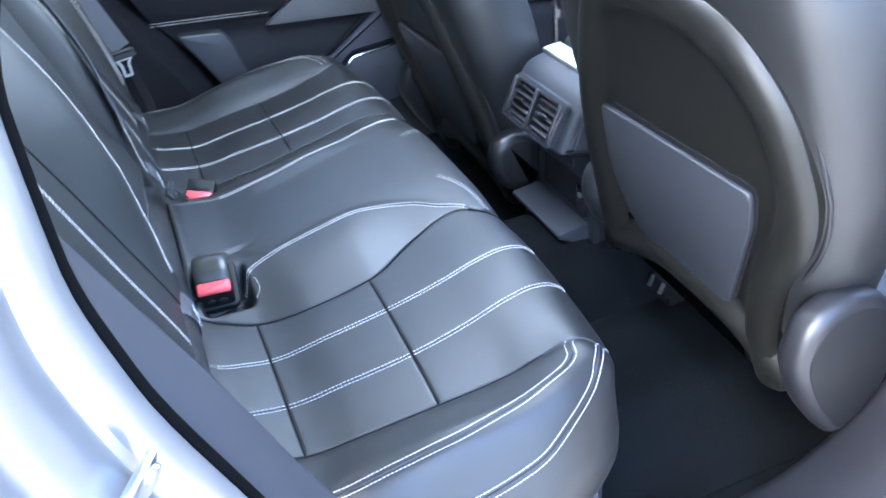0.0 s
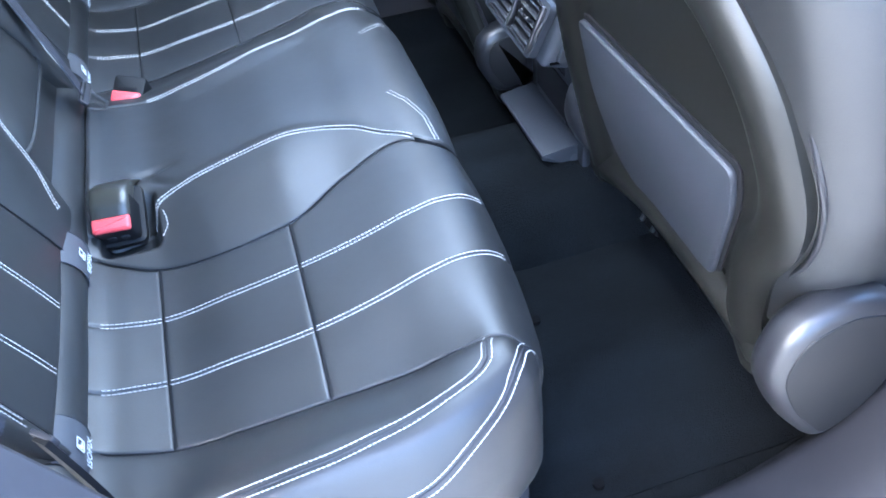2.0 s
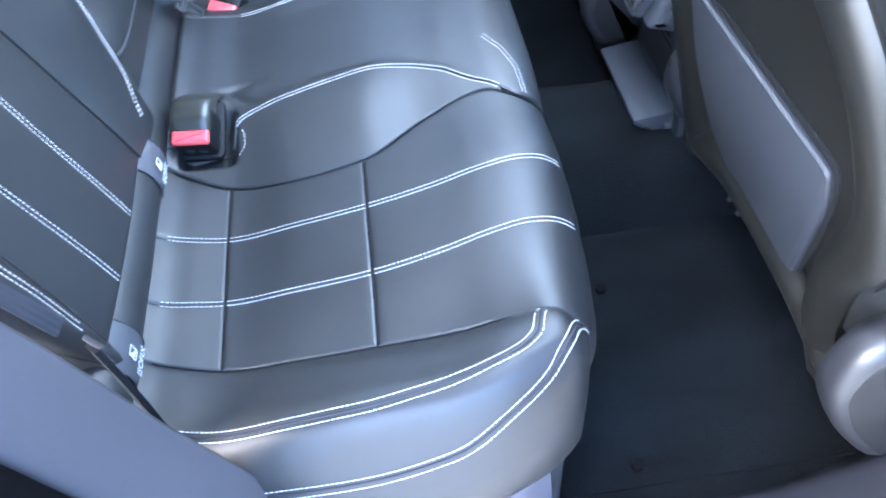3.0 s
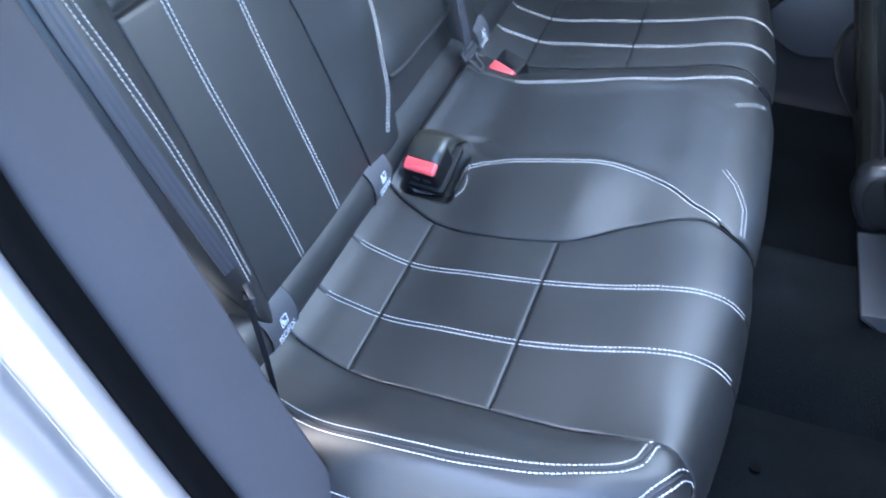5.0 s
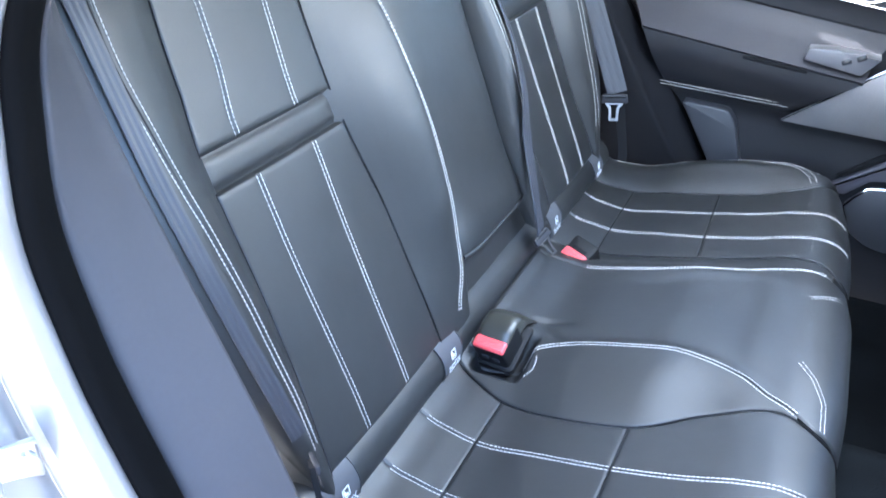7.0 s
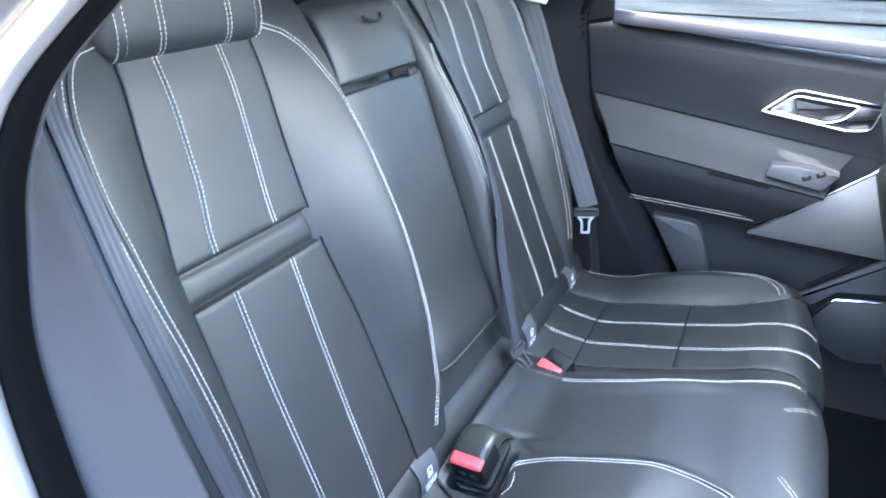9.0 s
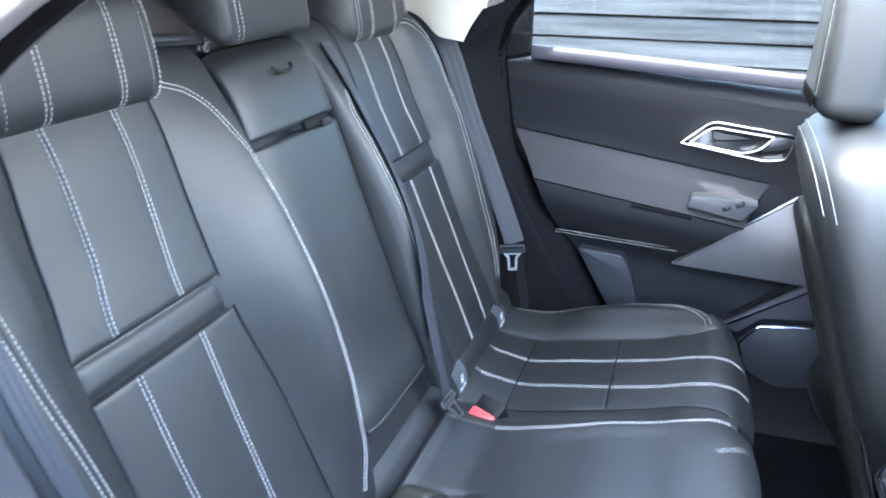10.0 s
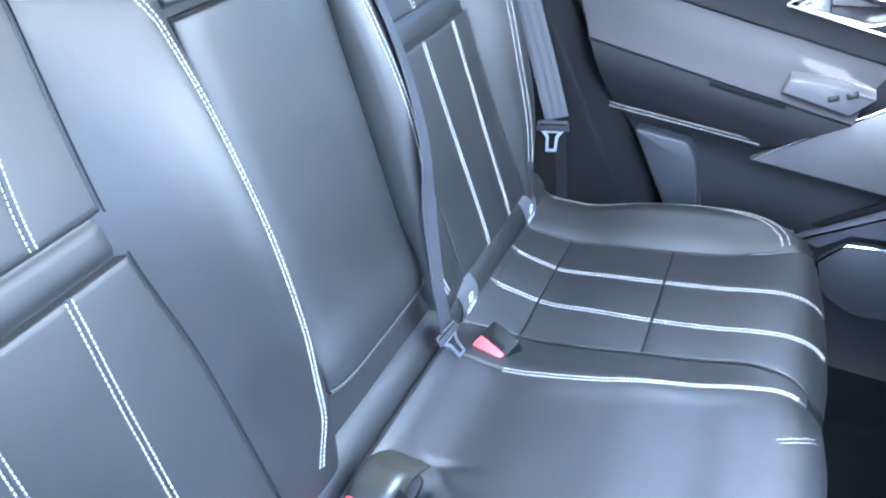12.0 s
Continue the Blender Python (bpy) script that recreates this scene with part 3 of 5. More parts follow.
# roll at the foot of the backrest, with sewn tags
ang = np.linspace(radians(-60), radians(170), 20)
ys = np.linspace(-0.60, 0.62, 60)
roll = np.stack([np.stack([-0.124 + 0.044 * np.cos(ang), np.full(20, y), 0.797 + 0.044 * np.sin(ang)
                           + 0.0012 * math.sin(y * 37) * np.cos(ang)], -1) for y in ys])
sheet("backrest_roll", roll, -normals(roll), LEATHER, bench, 0.0)
for y0 in (-0.516, -0.222, 0.243, 0.530):
    a2 = np.linspace(radians(-30), radians(62), 12)
    yy = np.linspace(y0 - 0.030, y0 + 0.030, 6)
    tag = np.stack([np.stack([-0.124 + 0.0455 * np.cos(a2), np.full(12, y), 0.797 + 0.0455 * np.sin(a2)], -1) for y in yy])
    tg = sheet("isofix_tag", tag, -normals(tag), LABEL, bench, 0.001, "black cloth tag with white child-seat mark")
    face = Matrix.Translation((-0.124 + 0.0462 * math.cos(radians(10)), y0, 0.797 + 0.0462 * math.sin(radians(10)))) @ Matrix.Rotation(radians(80), 4, "Y") @ Matrix.Rotation(radians(90), 4, "Z")
    txt = bpy.data.curves.new("tag_text", "FONT")
    txt.body, txt.size, txt.align_x, txt.extrude = "ISOFIX", 0.0125, "CENTER", 0.0001
    txt.materials.append(PALE)
    tob = new("tag_text", txt)
    tob.parent, tob.matrix_local = tg, face @ Matrix.Translation((0, -0.014, 0.0004))
    icon = part("tag_mark", frame_slab(rounded([(-0.007, 0), (0.007, 0), (0.007, 0.014), (-0.007, 0.014)], 0.002), 0.0015, 0.0004), PALE, tg)
    icon.matrix_local = face @ Matrix.Translation((0, 0.0, 0.0004))
    seat = part("tag_mark", slab(rounded([(-0.004, 0.003), (0.003, 0.003), (0.004, 0.0055), (-0.001, 0.006), (-0.002, 0.011), (-0.0045, 0.011)], 0.001, 2), 0.0004, 0), PALE, tg)
    seat.matrix_local = face @ Matrix.Translation((0, 0.0, 0.0004))

# side backrests
B_IN = by_z([(1.44, 0.248), (1.378, 0.250), (1.285, 0.253), (1.186, 0.258), (1.153, 0.256), (1.022, 0.236), (0.86, 0.230), (0.80, 0.228)])
B_OUT = by_z([(1.44, 0.466), (1.39, 0.472), (1.32, 0.482), (1.248, 0.490), (1.188, 0.501), (1.157, 0.502), (1.06, 0.501), (0.968, 0.504), (0.855, 0.516), (0.80, 0.52)])
B_S1 = by_z([(1.44, 0.304), (1.376, 0.314), (1.345, 0.315), (1.285, 0.319), (1.19, 0.332), (1.158, 0.328), (1.04, 0.332), (0.852, 0.335), (0.80, 0.335)])
B_S2 = by_z([(1.44, 0.410), (1.386, 0.418), (1.328, 0.420), (1.268, 0.424), (1.192, 0.440), (1.158, 0.436), (1.06, 0.437), (0.907, 0.434), (0.85, 0.434), (0.80, 0.434)])
PUFF = by_z([(1.44, 0.0), (1.415, 0.004), (1.3758, 0.012), (1.317, 0.026), (1.219, 0.045), (1.1168, 0.052), (1.0103, 0.042), (0.9252, 0.022), (0.8506, 0.004), (0.8, 0.0)])
B_EDGE = by_z([(1.44, 0.575), (1.405, 0.598), (1.34, 0.622), (1.2, 0.622), (1.03, 0.606), (0.93, 0.582), (0.86, 0.555), (0.80, 0.53)])
PUFF2_F = by_z([(1.44, 0.008), (1.415, 0.028), (1.3954, 0.040), (1.317, 0.046), (1.1168, 0.050), (0.9571, 0.036), (0.8506, 0.012), (0.8, 0.004)])
B_EDGE_F = by_z([(1.44, 0.56), (1.4052, 0.600), (1.3464, 0.615), (1.219, 0.630), (1.0103, 0.628), (0.9252, 0.600), (0.8613, 0.560), (0.8, 0.53)])
PUFF2 = by_z([(1.44, 0.0), (1.3954, 0.012), (1.317, 0.024), (1.1168, 0.034), (0.9571, 0.028), (0.8506, 0.010), (0.8, 0.004)])
ZU = lambda z: BACK.where(1, z) if z < 1.425 else BACK.where(0, -0.365)


def backrest(sgn):
    def f(u, a):
        p = place(BACK, lambda u, a: 0.004 * np.clip(1 - ((a - 0.365) / 0.14) ** 2, 0, 1), u, a)
        p[..., 1] = sgn * p[..., 1] + SHIFT[sgn]
        return p
    return f


def back_inner(sgn, stop):
    A = spl([(0, -0.06), (0.06, 0.03), (0.25, 0.22), (0.5, 0.48), (0.7, 0.72), (0.85, 0.93), (1, 1.0)])
    D = spl([(0, -0.12), (0.05, 0.03), (0.2, 0.30), (0.45, 0.70), (0.62, 0.93), (0.72, 1.0), (0.82, 0.78), (0.91, 0.1), (1, -0.9)])

    def f(u, w):
        yb = B_IN(u)
        x, z, nx, nz = BACK.at(u)
        a = yb + (stop + 0.030 * np.clip((u - 0.68) / 0.10, 0, 1) ** 1.5 - yb) * A(w)
        h = np.where(D(w) > 0, D(w) * (PUFF(u) + 0.002), D(w) * 0.05)
        return np.stack([x + nx * h, sgn * a + SHIFT[sgn], z + nz * h], -1)
    return f


def back_outer(sgn):
    A = spl([(0, -0.06), (0.05, 0.04), (0.2, 0.30), (0.4, 0.62), (0.55, 0.83), (0.7, 0.97), (0.85, 1.0), (1, 1.0)])
    D = spl([(0, -0.16), (0.05, 0.1), (0.2, 0.7), (0.4, 1.0), (0.55, 0.75), (0.7, 0.1), (0.85, -1.0), (1, -2.6)])

    def f(u, w):
        yb, ye = B_OUT(u), (B_EDGE_F(u) if sgn == FAR else B_EDGE(u))
        x, z, nx, nz = BACK.at(u)
        d = D(w)
        h = np.where(d > 0, d * (PUFF2_F(u) if sgn == FAR else PUFF2(u)), d * 0.034)
        h = h - 0.003 * np.clip((w - 0.6) / 0.1, 0, 1) * (0.5 + 0.5 * np.cos(w * 2 * np.pi * 9))
        return np.stack([x + nx * h, sgn * (yb + (ye - yb) * A(w)) + SHIFT[sgn], z + nz * h], -1)
    return f


for sgn in (NEAR, FAR):
    S = backrest(sgn)
    zs = ((BACK.where(0, -0.40), ZU(1.1867)), (ZU(1.1519), ZU(0.832)))
    for u0, u1 in zs:
        for lo, hi, d0, d1 in ((B_IN, B_S1, 0.004, 0.0018), (B_S1, B_S2, 0.0018, 0.0018), (B_S2, B_OUT, 0.0018, 0.004)):
            padded("backrest_panel", S, u0, u1, lo, hi, LEATHER, bench, nu=34, nv=18, dips=(0.006, 0.006, d0, d1), out=(1, 0, 0.3))
        for st in (B_S1, B_S2):
            u = np.linspace(u0 + 0.004, min(u1 - 0.004, ZU(0.838)), 50)
            sewn(S, u, st(u), bench, out=(1, 0, 0.3))

    for u0, u1 in zs:
        u = np.linspace(u0, u1, 40)
        for edge in (B_IN, B_OUT):
            seam(S, u, edge(u), bench)
    def bar(u, a, S=S):
        return S(u, a) - np.array((0.004, 0, 0.002))
    padded("backrest_band", bar, ZU(1.1867), ZU(1.1519), B_IN, B_OUT, LEATHER, bench, nu=10, nv=30, dips=(0.004,) * 4, width=0.006, out=(1, 0, 0.3))
    stop = 0.112 if sgn == NEAR else 0.124
    I = back_inner(sgn, stop)
    u0 = BACK.where(0, -0.385)
    padded("inner_bolster", I, u0, BACK.length, const(0), const(1), LEATHER, bench, nu=60, nv=36, dips=(0, 0, 0.0, 0), depth=0.004, out=(1, 0, 0.3))
    O = back_outer(sgn)
    padded("outer_bolster", O, u0, BACK.length, const(0), const(1), LEATHER, bench, nu=60, nv=60, dips=(0, 0, 0.0, 0), depth=0.004, out=(1, 0, 0.3))
    t = np.linspace(0, 1, 90)
    t = np.linspace(0 if sgn == NEAR else 0.13, 1, 90)
    u = 0.132 * (1 - t) + ZU(0.8464) * t
    wi = spl([(0, 0.22), (0.024, 0.46), (0.068, 0.60), (0.125, 0.68), (0.19, 0.745), (0.32, 0.75), (0.6, 0.73), (0.9, 0.72), (1.0, 0.60)])
    sewn(I, u, wi(t), bench, out=(1, 0, 0.3), sink=-0.0004)
    t = np.linspace(0, 1, 90)
    u = 0.123 * (1 - t) + ZU(0.8826) * t
    wo = spl([(0, 0.10), (0.01, 0.23), (0.027, 0.30), (0.057, 0.345), (0.092, 0.375), (0.152, 0.40), (0.225, 0.405), (0.45, 0.34), (0.54, 0.31), (0.75, 0.28), (1.0, 0.28)])
    sewn(O, u, wo(t), bench, out=(1, 0, 0.3), rows=(-0.0052, 0.0052), sink=-0.0004)
    part("seam_piping", tube([tuple(q) for q in O(u[::2], wo(t[::2]))], 0.0018, 6), LEATHER, bench)

# foam under the covers
for prof, sink, u0, u1, yy in ((BACK, -0.022, BACK.where(0, -0.40), ZU(0.84), 0.545), (CUSHION, -0.048, 0.0, CUSHION.length - 0.02, 0.56)):
    F = lambda u, y, prof=prof, sink=sink: rounded_nose(place(prof, lambda u, y: sink + 0 * y, u, y)) if prof is CUSHION else place(prof, lambda u, y: sink + 0 * y, u, y)
    padded("foam", F, u0, u1, const(-yy), const(yy), BLACK, bench, nu=30, nv=30, dips=(0,) * 4, depth=0.0, out=(0.5, 0, 1))

# folding middle armrest, with a flap above it
ARM = Profile([(-0.335, 1.425), (-0.308, 1.41), (-0.288, 1.38), (-0.260, 1.312), (-0.216, 1.19), (-0.175, 1.078), (-0.137, 0.975), (-0.109, 0.915), (-0.106, 0.900), (-0.117, 0.889), (-0.16, 0.885)])
arm_lift = lambda u, y: -0.012 * (np.abs((y - 0.015) / 0.127)) ** 6
AZ = lambda z: ARM.where(1, z)
arm = lambda u, y: place(ARM, arm_lift, u, y)
padded("folding_armrest", arm, AZ(1.307), ARM.length, const(-0.112), const(0.142), LEATHER, bench, nu=50, nv=30, dips=(0.004, 0, 0.004, 0.004), depth=0.05, out=(1, 0, 0.3))
padded("armrest_flap", arm, 0.0, AZ(1.316), const(-0.112), const(0.142), LEATHER, bench, nu=20, nv=30, dips=(0, 0.004, 0.004, 0.004), depth=0.05, out=(1, 0, 0.3))
lip = arm(np.full(30, AZ(0.903)), np.linspace(-0.108, 0.138, 30))
part("seam_piping", tube([tuple(q) for q in lip], 0.0030, 8), LEATHER, bench)
part("pull_tab", moved(box((-0.004, 0.004), (-0.038, 0.038), (-0.007, 0.007), 0.003), pose(-0.258, 0.052, 1.312, 0, -24, 0)), BLACK, bench, "black cloth pull tab")
part("pull_tab", moved(box((-0.003, 0.003), (-0.014, 0.014), (-0.006, 0.006), 0.002), pose(-0.251, 0.073, 1.309, 0, -24, 0)), SOFT, bench, "grey rubber tab end")
loop = [(-0.290 + 0.010 * math.sin(t), 0.014 + 0.026 * math.cos(t), 1.398 - 0.008 * math.sin(t)) for t in np.linspace(0, math.pi, 14)]
part("pull_loop", tube(loop, 0.0030, 8), SOFT, bench, "black plastic pull loop")
BELOW = lambda u, y: place(BACK, lambda u, y: -0.012 + 0 * y, u, y)
padded("lower_back_panel", BELOW, ZU(1.415), BACK.length, const(-0.14), const(0.16), LEATHER, bench, nu=16, nv=16, dips=(0,) * 4, depth=0.01, out=(1, 0, 0.3))
part("backrest_frame", box((-0.52, -0.41), (-0.60, 0.60), (0.70, 1.385), 0.02, 3), HARD, bench, "dark carpeted back of the bench")
part("seat_base", box((-0.30, 0.36), (-0.60, 0.60), (0.50, 0.70), 0.02, 3), HARD, bench)
part("recess_back", box((-0.41, -0.36), (-0.20, 0.24), (0.90, 1.40), 0.01, 2), HARD, bench)


def headrest(y0, width, high=0.155, low=1.345, x0=-0.30, singles=(-0.055, 0.055), edge=0.112, deep=0.064, ends=0.72, rise=0.07, both=True):
    """A rounded pillow with vertical sewn lines, leaning with the backrest."""
    n, m = 40, 36
    pts = np.zeros((n, m, 3))
    prof = []
    for k in np.linspace(0, 2 * np.pi, m):
        c, s = np.cos(k), np.sin(k)
        e = 0.55
        prof.append((deep * np.sign(c) * abs(c) ** e, high / 2 * np.sign(s) * abs(s) ** e))
    tt = np.linspace(-1, 1, n)
    lean = radians(16)

    def at(t, k):
        e = np.sqrt(np.clip(1 - np.clip((np.abs(t) - ends) / (1 - ends), 0, 1) ** 2.2, 0, 1))
        px = np.interp(k, np.linspace(0, 2 * np.pi, m), [q[0] for q in prof]) * (0.05 + 0.95 * e)
        pz = np.interp(k, np.linspace(0, 2 * np.pi, m), [q[1] for q in prof]) * (0.25 + 0.75 * e)
        x = x0 + 0.004 - deep + px * math.cos(lean) - (pz + 0.05) * math.sin(lean) * 0.6
        z = low + high / 2 + pz * math.cos(lean) + px * math.sin(lean) + rise * (deep - px) / (2 * deep) * np.clip(0.5 - pz / high, 0, 1)
        return np.stack([x, y0 + t * width / 2, z], -1)
    T, K = np.meshgrid(tt * 1.0, np.linspace(0, 2 * np.pi, m), indexing="ij")
    T = np.sign(T) * (1 - (1 - np.abs(T)) ** 1.8)
    p = at(T, K)
    verts = list(p.reshape(-1, 3))
    faces = [[i * m + j, (i + 1) * m + j, (i + 1) * m + j + 1, i * m + j + 1] for i in range(n - 1) for j in range(m - 1)]
    faces += [[j for j in range(m - 1)], [(n - 1) * m + j for j in range(m - 1)][::-1]]
    hr = finish("headrest", verts, faces, LEATHER, bench, "black leather rear headrest with vertical white stitching")
    k = np.linspace(-1.7, 1.7, 70)
    for off, rows in [(s, (-0.0036, 0.0036)) for s in singles] + [(e, (-0.006, 0.006)) for e in ((-edge, edge) if both else (-edge,))]:
        t = np.full(70, off / (width / 2))
        q = at(t, k % (2 * np.pi))
        mid = np.array((x0 - 0.07, y0 + off, low + high / 2))
        up = q - mid
        up[:, 1] = 0
        stitch(q + up / np.linalg.norm(up, axis=1, keepdims=True) * 0.0002, hr, rows, up=up)
    for s in (-0.05, 0.05):
        part("headrest_post", tube([(x0 - 0.075, y0 + s, low - 0.05), (x0 - 0.09, y0 + s, low + 0.05)], 0.006, 10), CHROME, hr, "chrome post")
    return hr


headrest(-0.357, 0.292, low=1.356, deep=0.072)
headrest(0.440, 0.300, low=1.354, deep=0.092)
headrest(0.022, 0.262, 0.15, 1.374, -0.296, singles=(), edge=0.085, deep=0.118, ends=0.82, rise=0.215, both=False)

# ---- belts and buckles ----
def buckle(name, label, m, cover=False):
    b = thing(name, label, "seat belt buckle")
    b.matrix_world = m
    wide = 0.0265 if cover else 0.025
    part("buckle_body", slab(rounded([(-wide, -0.030), (wide, -0.030), (wide + 0.001, 0.024), (-wide - 0.001, 0.024)], 0.007), 0.105 if cover else 0.075, 0.004, m=pose(0, 0, -0.090 if cover else -0.060)), PIT, b)
    if not cover:
        part("release_button", slab(rounded([(-wide + 0.002, -0.027), (wide - 0.002, -0.027), (wide - 0.002, -0.007), (-wide + 0.002, -0.007)], 0.004), 0.014, 0.004, 3, m=pose(0, 0, 0.008)), RED, b, "red plastic release button")
        part("tongue_slot", box((-0.015, 0.015), (-0.003, 0.003), (0.012, 0.0158), 0.0008), BLACK, b)
        return b
    part("release_button", slab(rounded([(-wide + 0.001, -0.029), (wide - 0.001, -0.029), (wide - 0.001, -0.009), (-wide + 0.001, -0.009)], 0.005), 0.012, 0.005, 4, m=pose(0, 0, 0.008, 4, 0, 0)), RED, b, "red plastic release button")
    return b


b1 = buckle("seat_belt_buckle", "black plastic belt buckle with red button in the cushion gap", pose(-0.042, -0.146, 0.803, 30, 0, -6), True)
arch_y, arch_z = spl([(0, -0.010), (0.25, 0.008), (0.5, 0.030), (0.75, 0.050), (1, 0.068)]), spl([(0, 0.0185), (0.25, 0.0240), (0.5, 0.0185), (0.75, -0.006), (1, -0.050)])
dome = np.array([[(0.0262 * i, float(arch_y(t)), float(arch_z(t)) - 0.0055 * abs(i) ** 5) for t in np.linspace(0, 1, 16)] for i in np.linspace(-1, 1, 17)])
sheet("buckle_cover", dome, np.broadcast_to(np.array((0, -0.3, 0.95)), dome.shape), CAP, b1, 0.030, "satin olive-black buckle cover")
# Added black plate: the pit's shade round the buckle, put into colour.
part("buckle_gap_shade", slab(rounded([(-0.032, -0.036), (0.034, -0.036), (0.034, 0.050), (-0.032, 0.050)], 0.012), 0.012, 0.004, m=pose(0, 0, -0.040)), PIT, b1, "black plate standing in for the shade in the gap round the buckle")
for k in (-0.008, 0.010):
    part("rivet", tube([(k, -0.029, -0.010), (k, -0.0318, -0.010)], 0.006, 12), HARD, b1)
buckle("seat_belt_buckle", "black plastic belt buckle with red button beside the middle seat", pose(-0.014, 0.190, 0.782, 30, 10, -20))

far_belt = thing("seat_belt", "grey webbing seat belt hanging beside the far seat", "seat belt", "rear seat belts")
strap([(-0.345, 0.680, 1.43), (-0.268, 0.670, 1.380), (-0.190, 0.660, 1.195), (-0.121, 0.655, 1.030), (-0.084, 0.650, 0.937)], (0.9, 0.3, 0.3), 0.043, 0.0007, WEB, "webbing", far_belt, ribs=3)
strap([(-0.078, 0.654, 0.922), (-0.070, 0.656, 0.87), (-0.058, 0.656, 0.80), (-0.056, 0.65, 0.77)], (0.9, 0.3, 0.1), 0.020, 0.0008, BLACK, "lower_webbing", far_belt)


def tongue(parent, at, way, across, metal=STEEL, size=1.0):
    """The plate and grip of a belt's tongue at a point; its plate points along way, its grip lies along across. metal:
    the same steel, lighter or darker for the light that falls on it.
    """
    z = -Vector(way).normalized()
    x = Vector(across)
    x = (x - z * x.dot(z)).normalized()
    y = z.cross(x)
    m = Matrix.Translation(at) @ Matrix((x, y, z)).transposed().to_4x4() @ Matrix.Scale(size, 4)
    part("tongue_grip", slab(rounded([(-0.030, -0.010), (0.030, -0.010), (0.027, 0.010), (-0.027, 0.010)], 0.005), 0.010, 0.003, m=m @ pose(0, 0.005, 0, 90, 0, 0)), HARD, parent, "black plastic grip")
    part("grip_slot", slab(rounded([(-0.024, 0.002), (0.024, 0.002), (0.023, 0.006), (-0.023, 0.006)], 0.001), 0.0115, 0.0005, m=m @ pose(0, 0.0058, 0, 90, 0, 0)), BLACK, parent)
    ring = rounded([(-0.0100, -0.050), (0.0100, -0.050), (0.0110, -0.022), (0.019, -0.012), (0.019, -0.008), (-0.019, -0.008), (-0.019, -0.012), (-0.0110, -0.022)], 0.0025)
    part("tongue_plate", frame_slab(ring, 0.0052, 0.0022, m @ pose(0, 0.0012, 0, 90, 0, 0)), metal, parent, "steel tongue plate with light and shade in its colour")


tongue(far_belt, (-0.086, 0.636, 0.928), (0.06, -0.05, -1), (0.95, 0.3, 0.05))
mid_belt = thing("seat_belt", "grey webbing middle seat belt lying over the backrest", "seat belt", "rear seat belts")
ridge = back_inner(FAR, 0.124)
lie, over = np.array([0.13, 0.19, 0.27, 0.35, 0.43, 0.51, 0.58]), np.array([0.50, 0.51, 0.53, 0.57, 0.62, 0.70, 0.78])
strap(np.concatenate([ridge(lie, over) + np.array((0.005, -0.001, 0.002)), [(-0.080, 0.118, 0.90), (-0.070, 0.124, 0.84)]]),
      np.concatenate([ridge(lie, over - 0.10) - ridge(lie, np.minimum(over + 0.10, 0.74)), [(-0.01, 0.06, 0), (-0.005, 0.06, 0)]]), 0.040, 0.0009, WEB, "webbing", mid_belt, ribs=4)
tongue(mid_belt, (-0.066, 0.114, 0.842), (0.66, 0.05, -0.75), (0.3, 0.9, 0.1), SATIN, 0.76)
near_belt = thing("seat_belt", "dark webbing seat belt beside the near backrest bolster", "seat belt", "rear seat belts")
shoulder = back_outer(NEAR)
lie = np.array([0.14, 0.20, 0.28, 0.36, 0.44, 0.52, 0.60, 0.66])
strap(shoulder(lie, 0.462 + 0 * lie) + np.array((0.003, -0.002, 0.001)), shoulder(lie, 0.52 + 0 * lie) - shoulder(lie, 0.41 + 0 * lie), 0.019, 0.0013, WEB, "webbing", near_belt, ribs=3)
strap([(-0.072, -0.586, 0.920), (-0.058, -0.596, 0.88), (-0.046, -0.606, 0.84), (-0.036, -0.616, 0.79)], (0.62, -0.72, 0.2), 0.026, 0.003, BLACK, "lower_webbing", near_belt)
tongue(near_belt, (-0.070, -0.582, 0.918), (0.2, 0.0, -1.0), (0.7, -0.65, 0.1), DIM, 0.55)

# ---- car body: floor, roof, pillars, doors ----
def structure(ob, label, category):
    return tagged(ob, label, category, kind="structure")


xs, yf = np.linspace(-0.35, 1.75, 70), np.linspace(-0.70, 0.70, 60)
X, Yf = np.meshgrid(xs, yf, indexing="ij")
tunnel = 0.132 * np.clip(1 - (np.abs(Yf - 0.01) / 0.165) ** 4, 0, 1)
foot = 0.02 * np.clip((X - 0.75) / 0.3, 0, 1)
sidekick = 0.06 * np.clip((np.abs(Yf) - 0.61) / 0.06, 0, 1) ** 1.5
rough = np.array([[0.0016 * noise.noise((x * 30, y * 30, 0)) + 0.003 * noise.noise((x * 6, y * 6, 4)) for y in yf] for x in xs])
fl = np.stack([X, Yf, 0.475 + tunnel + foot + sidekick + rough], -1)
structure(sheet("floor", fl, np.broadcast_to(np.array((0, 0, 1.0)), fl.shape), CARPET, None, 0.02), "black carpet on the rear footwell floor", "floor")
fm = thing("floor_mat", "black carpet floor mat lying in the rear footwell", "floor mat")
xm, ym = np.meshgrid(np.linspace(0.38, 0.80, 40), np.linspace(-0.60, -0.17, 40), indexing="ij")
mat_z = np.array([[0.479 + 0.02 * min(max((x - 0.75) / 0.3, 0), 1) + 0.0016 * noise.noise((x * 30, y * 30, 0)) + 0.003 * noise.noise((x * 6, y * 6, 4)) for y in ym[0]] for x in xm[:, 0]])
mat_top = np.stack([xm, ym, mat_z], -1)
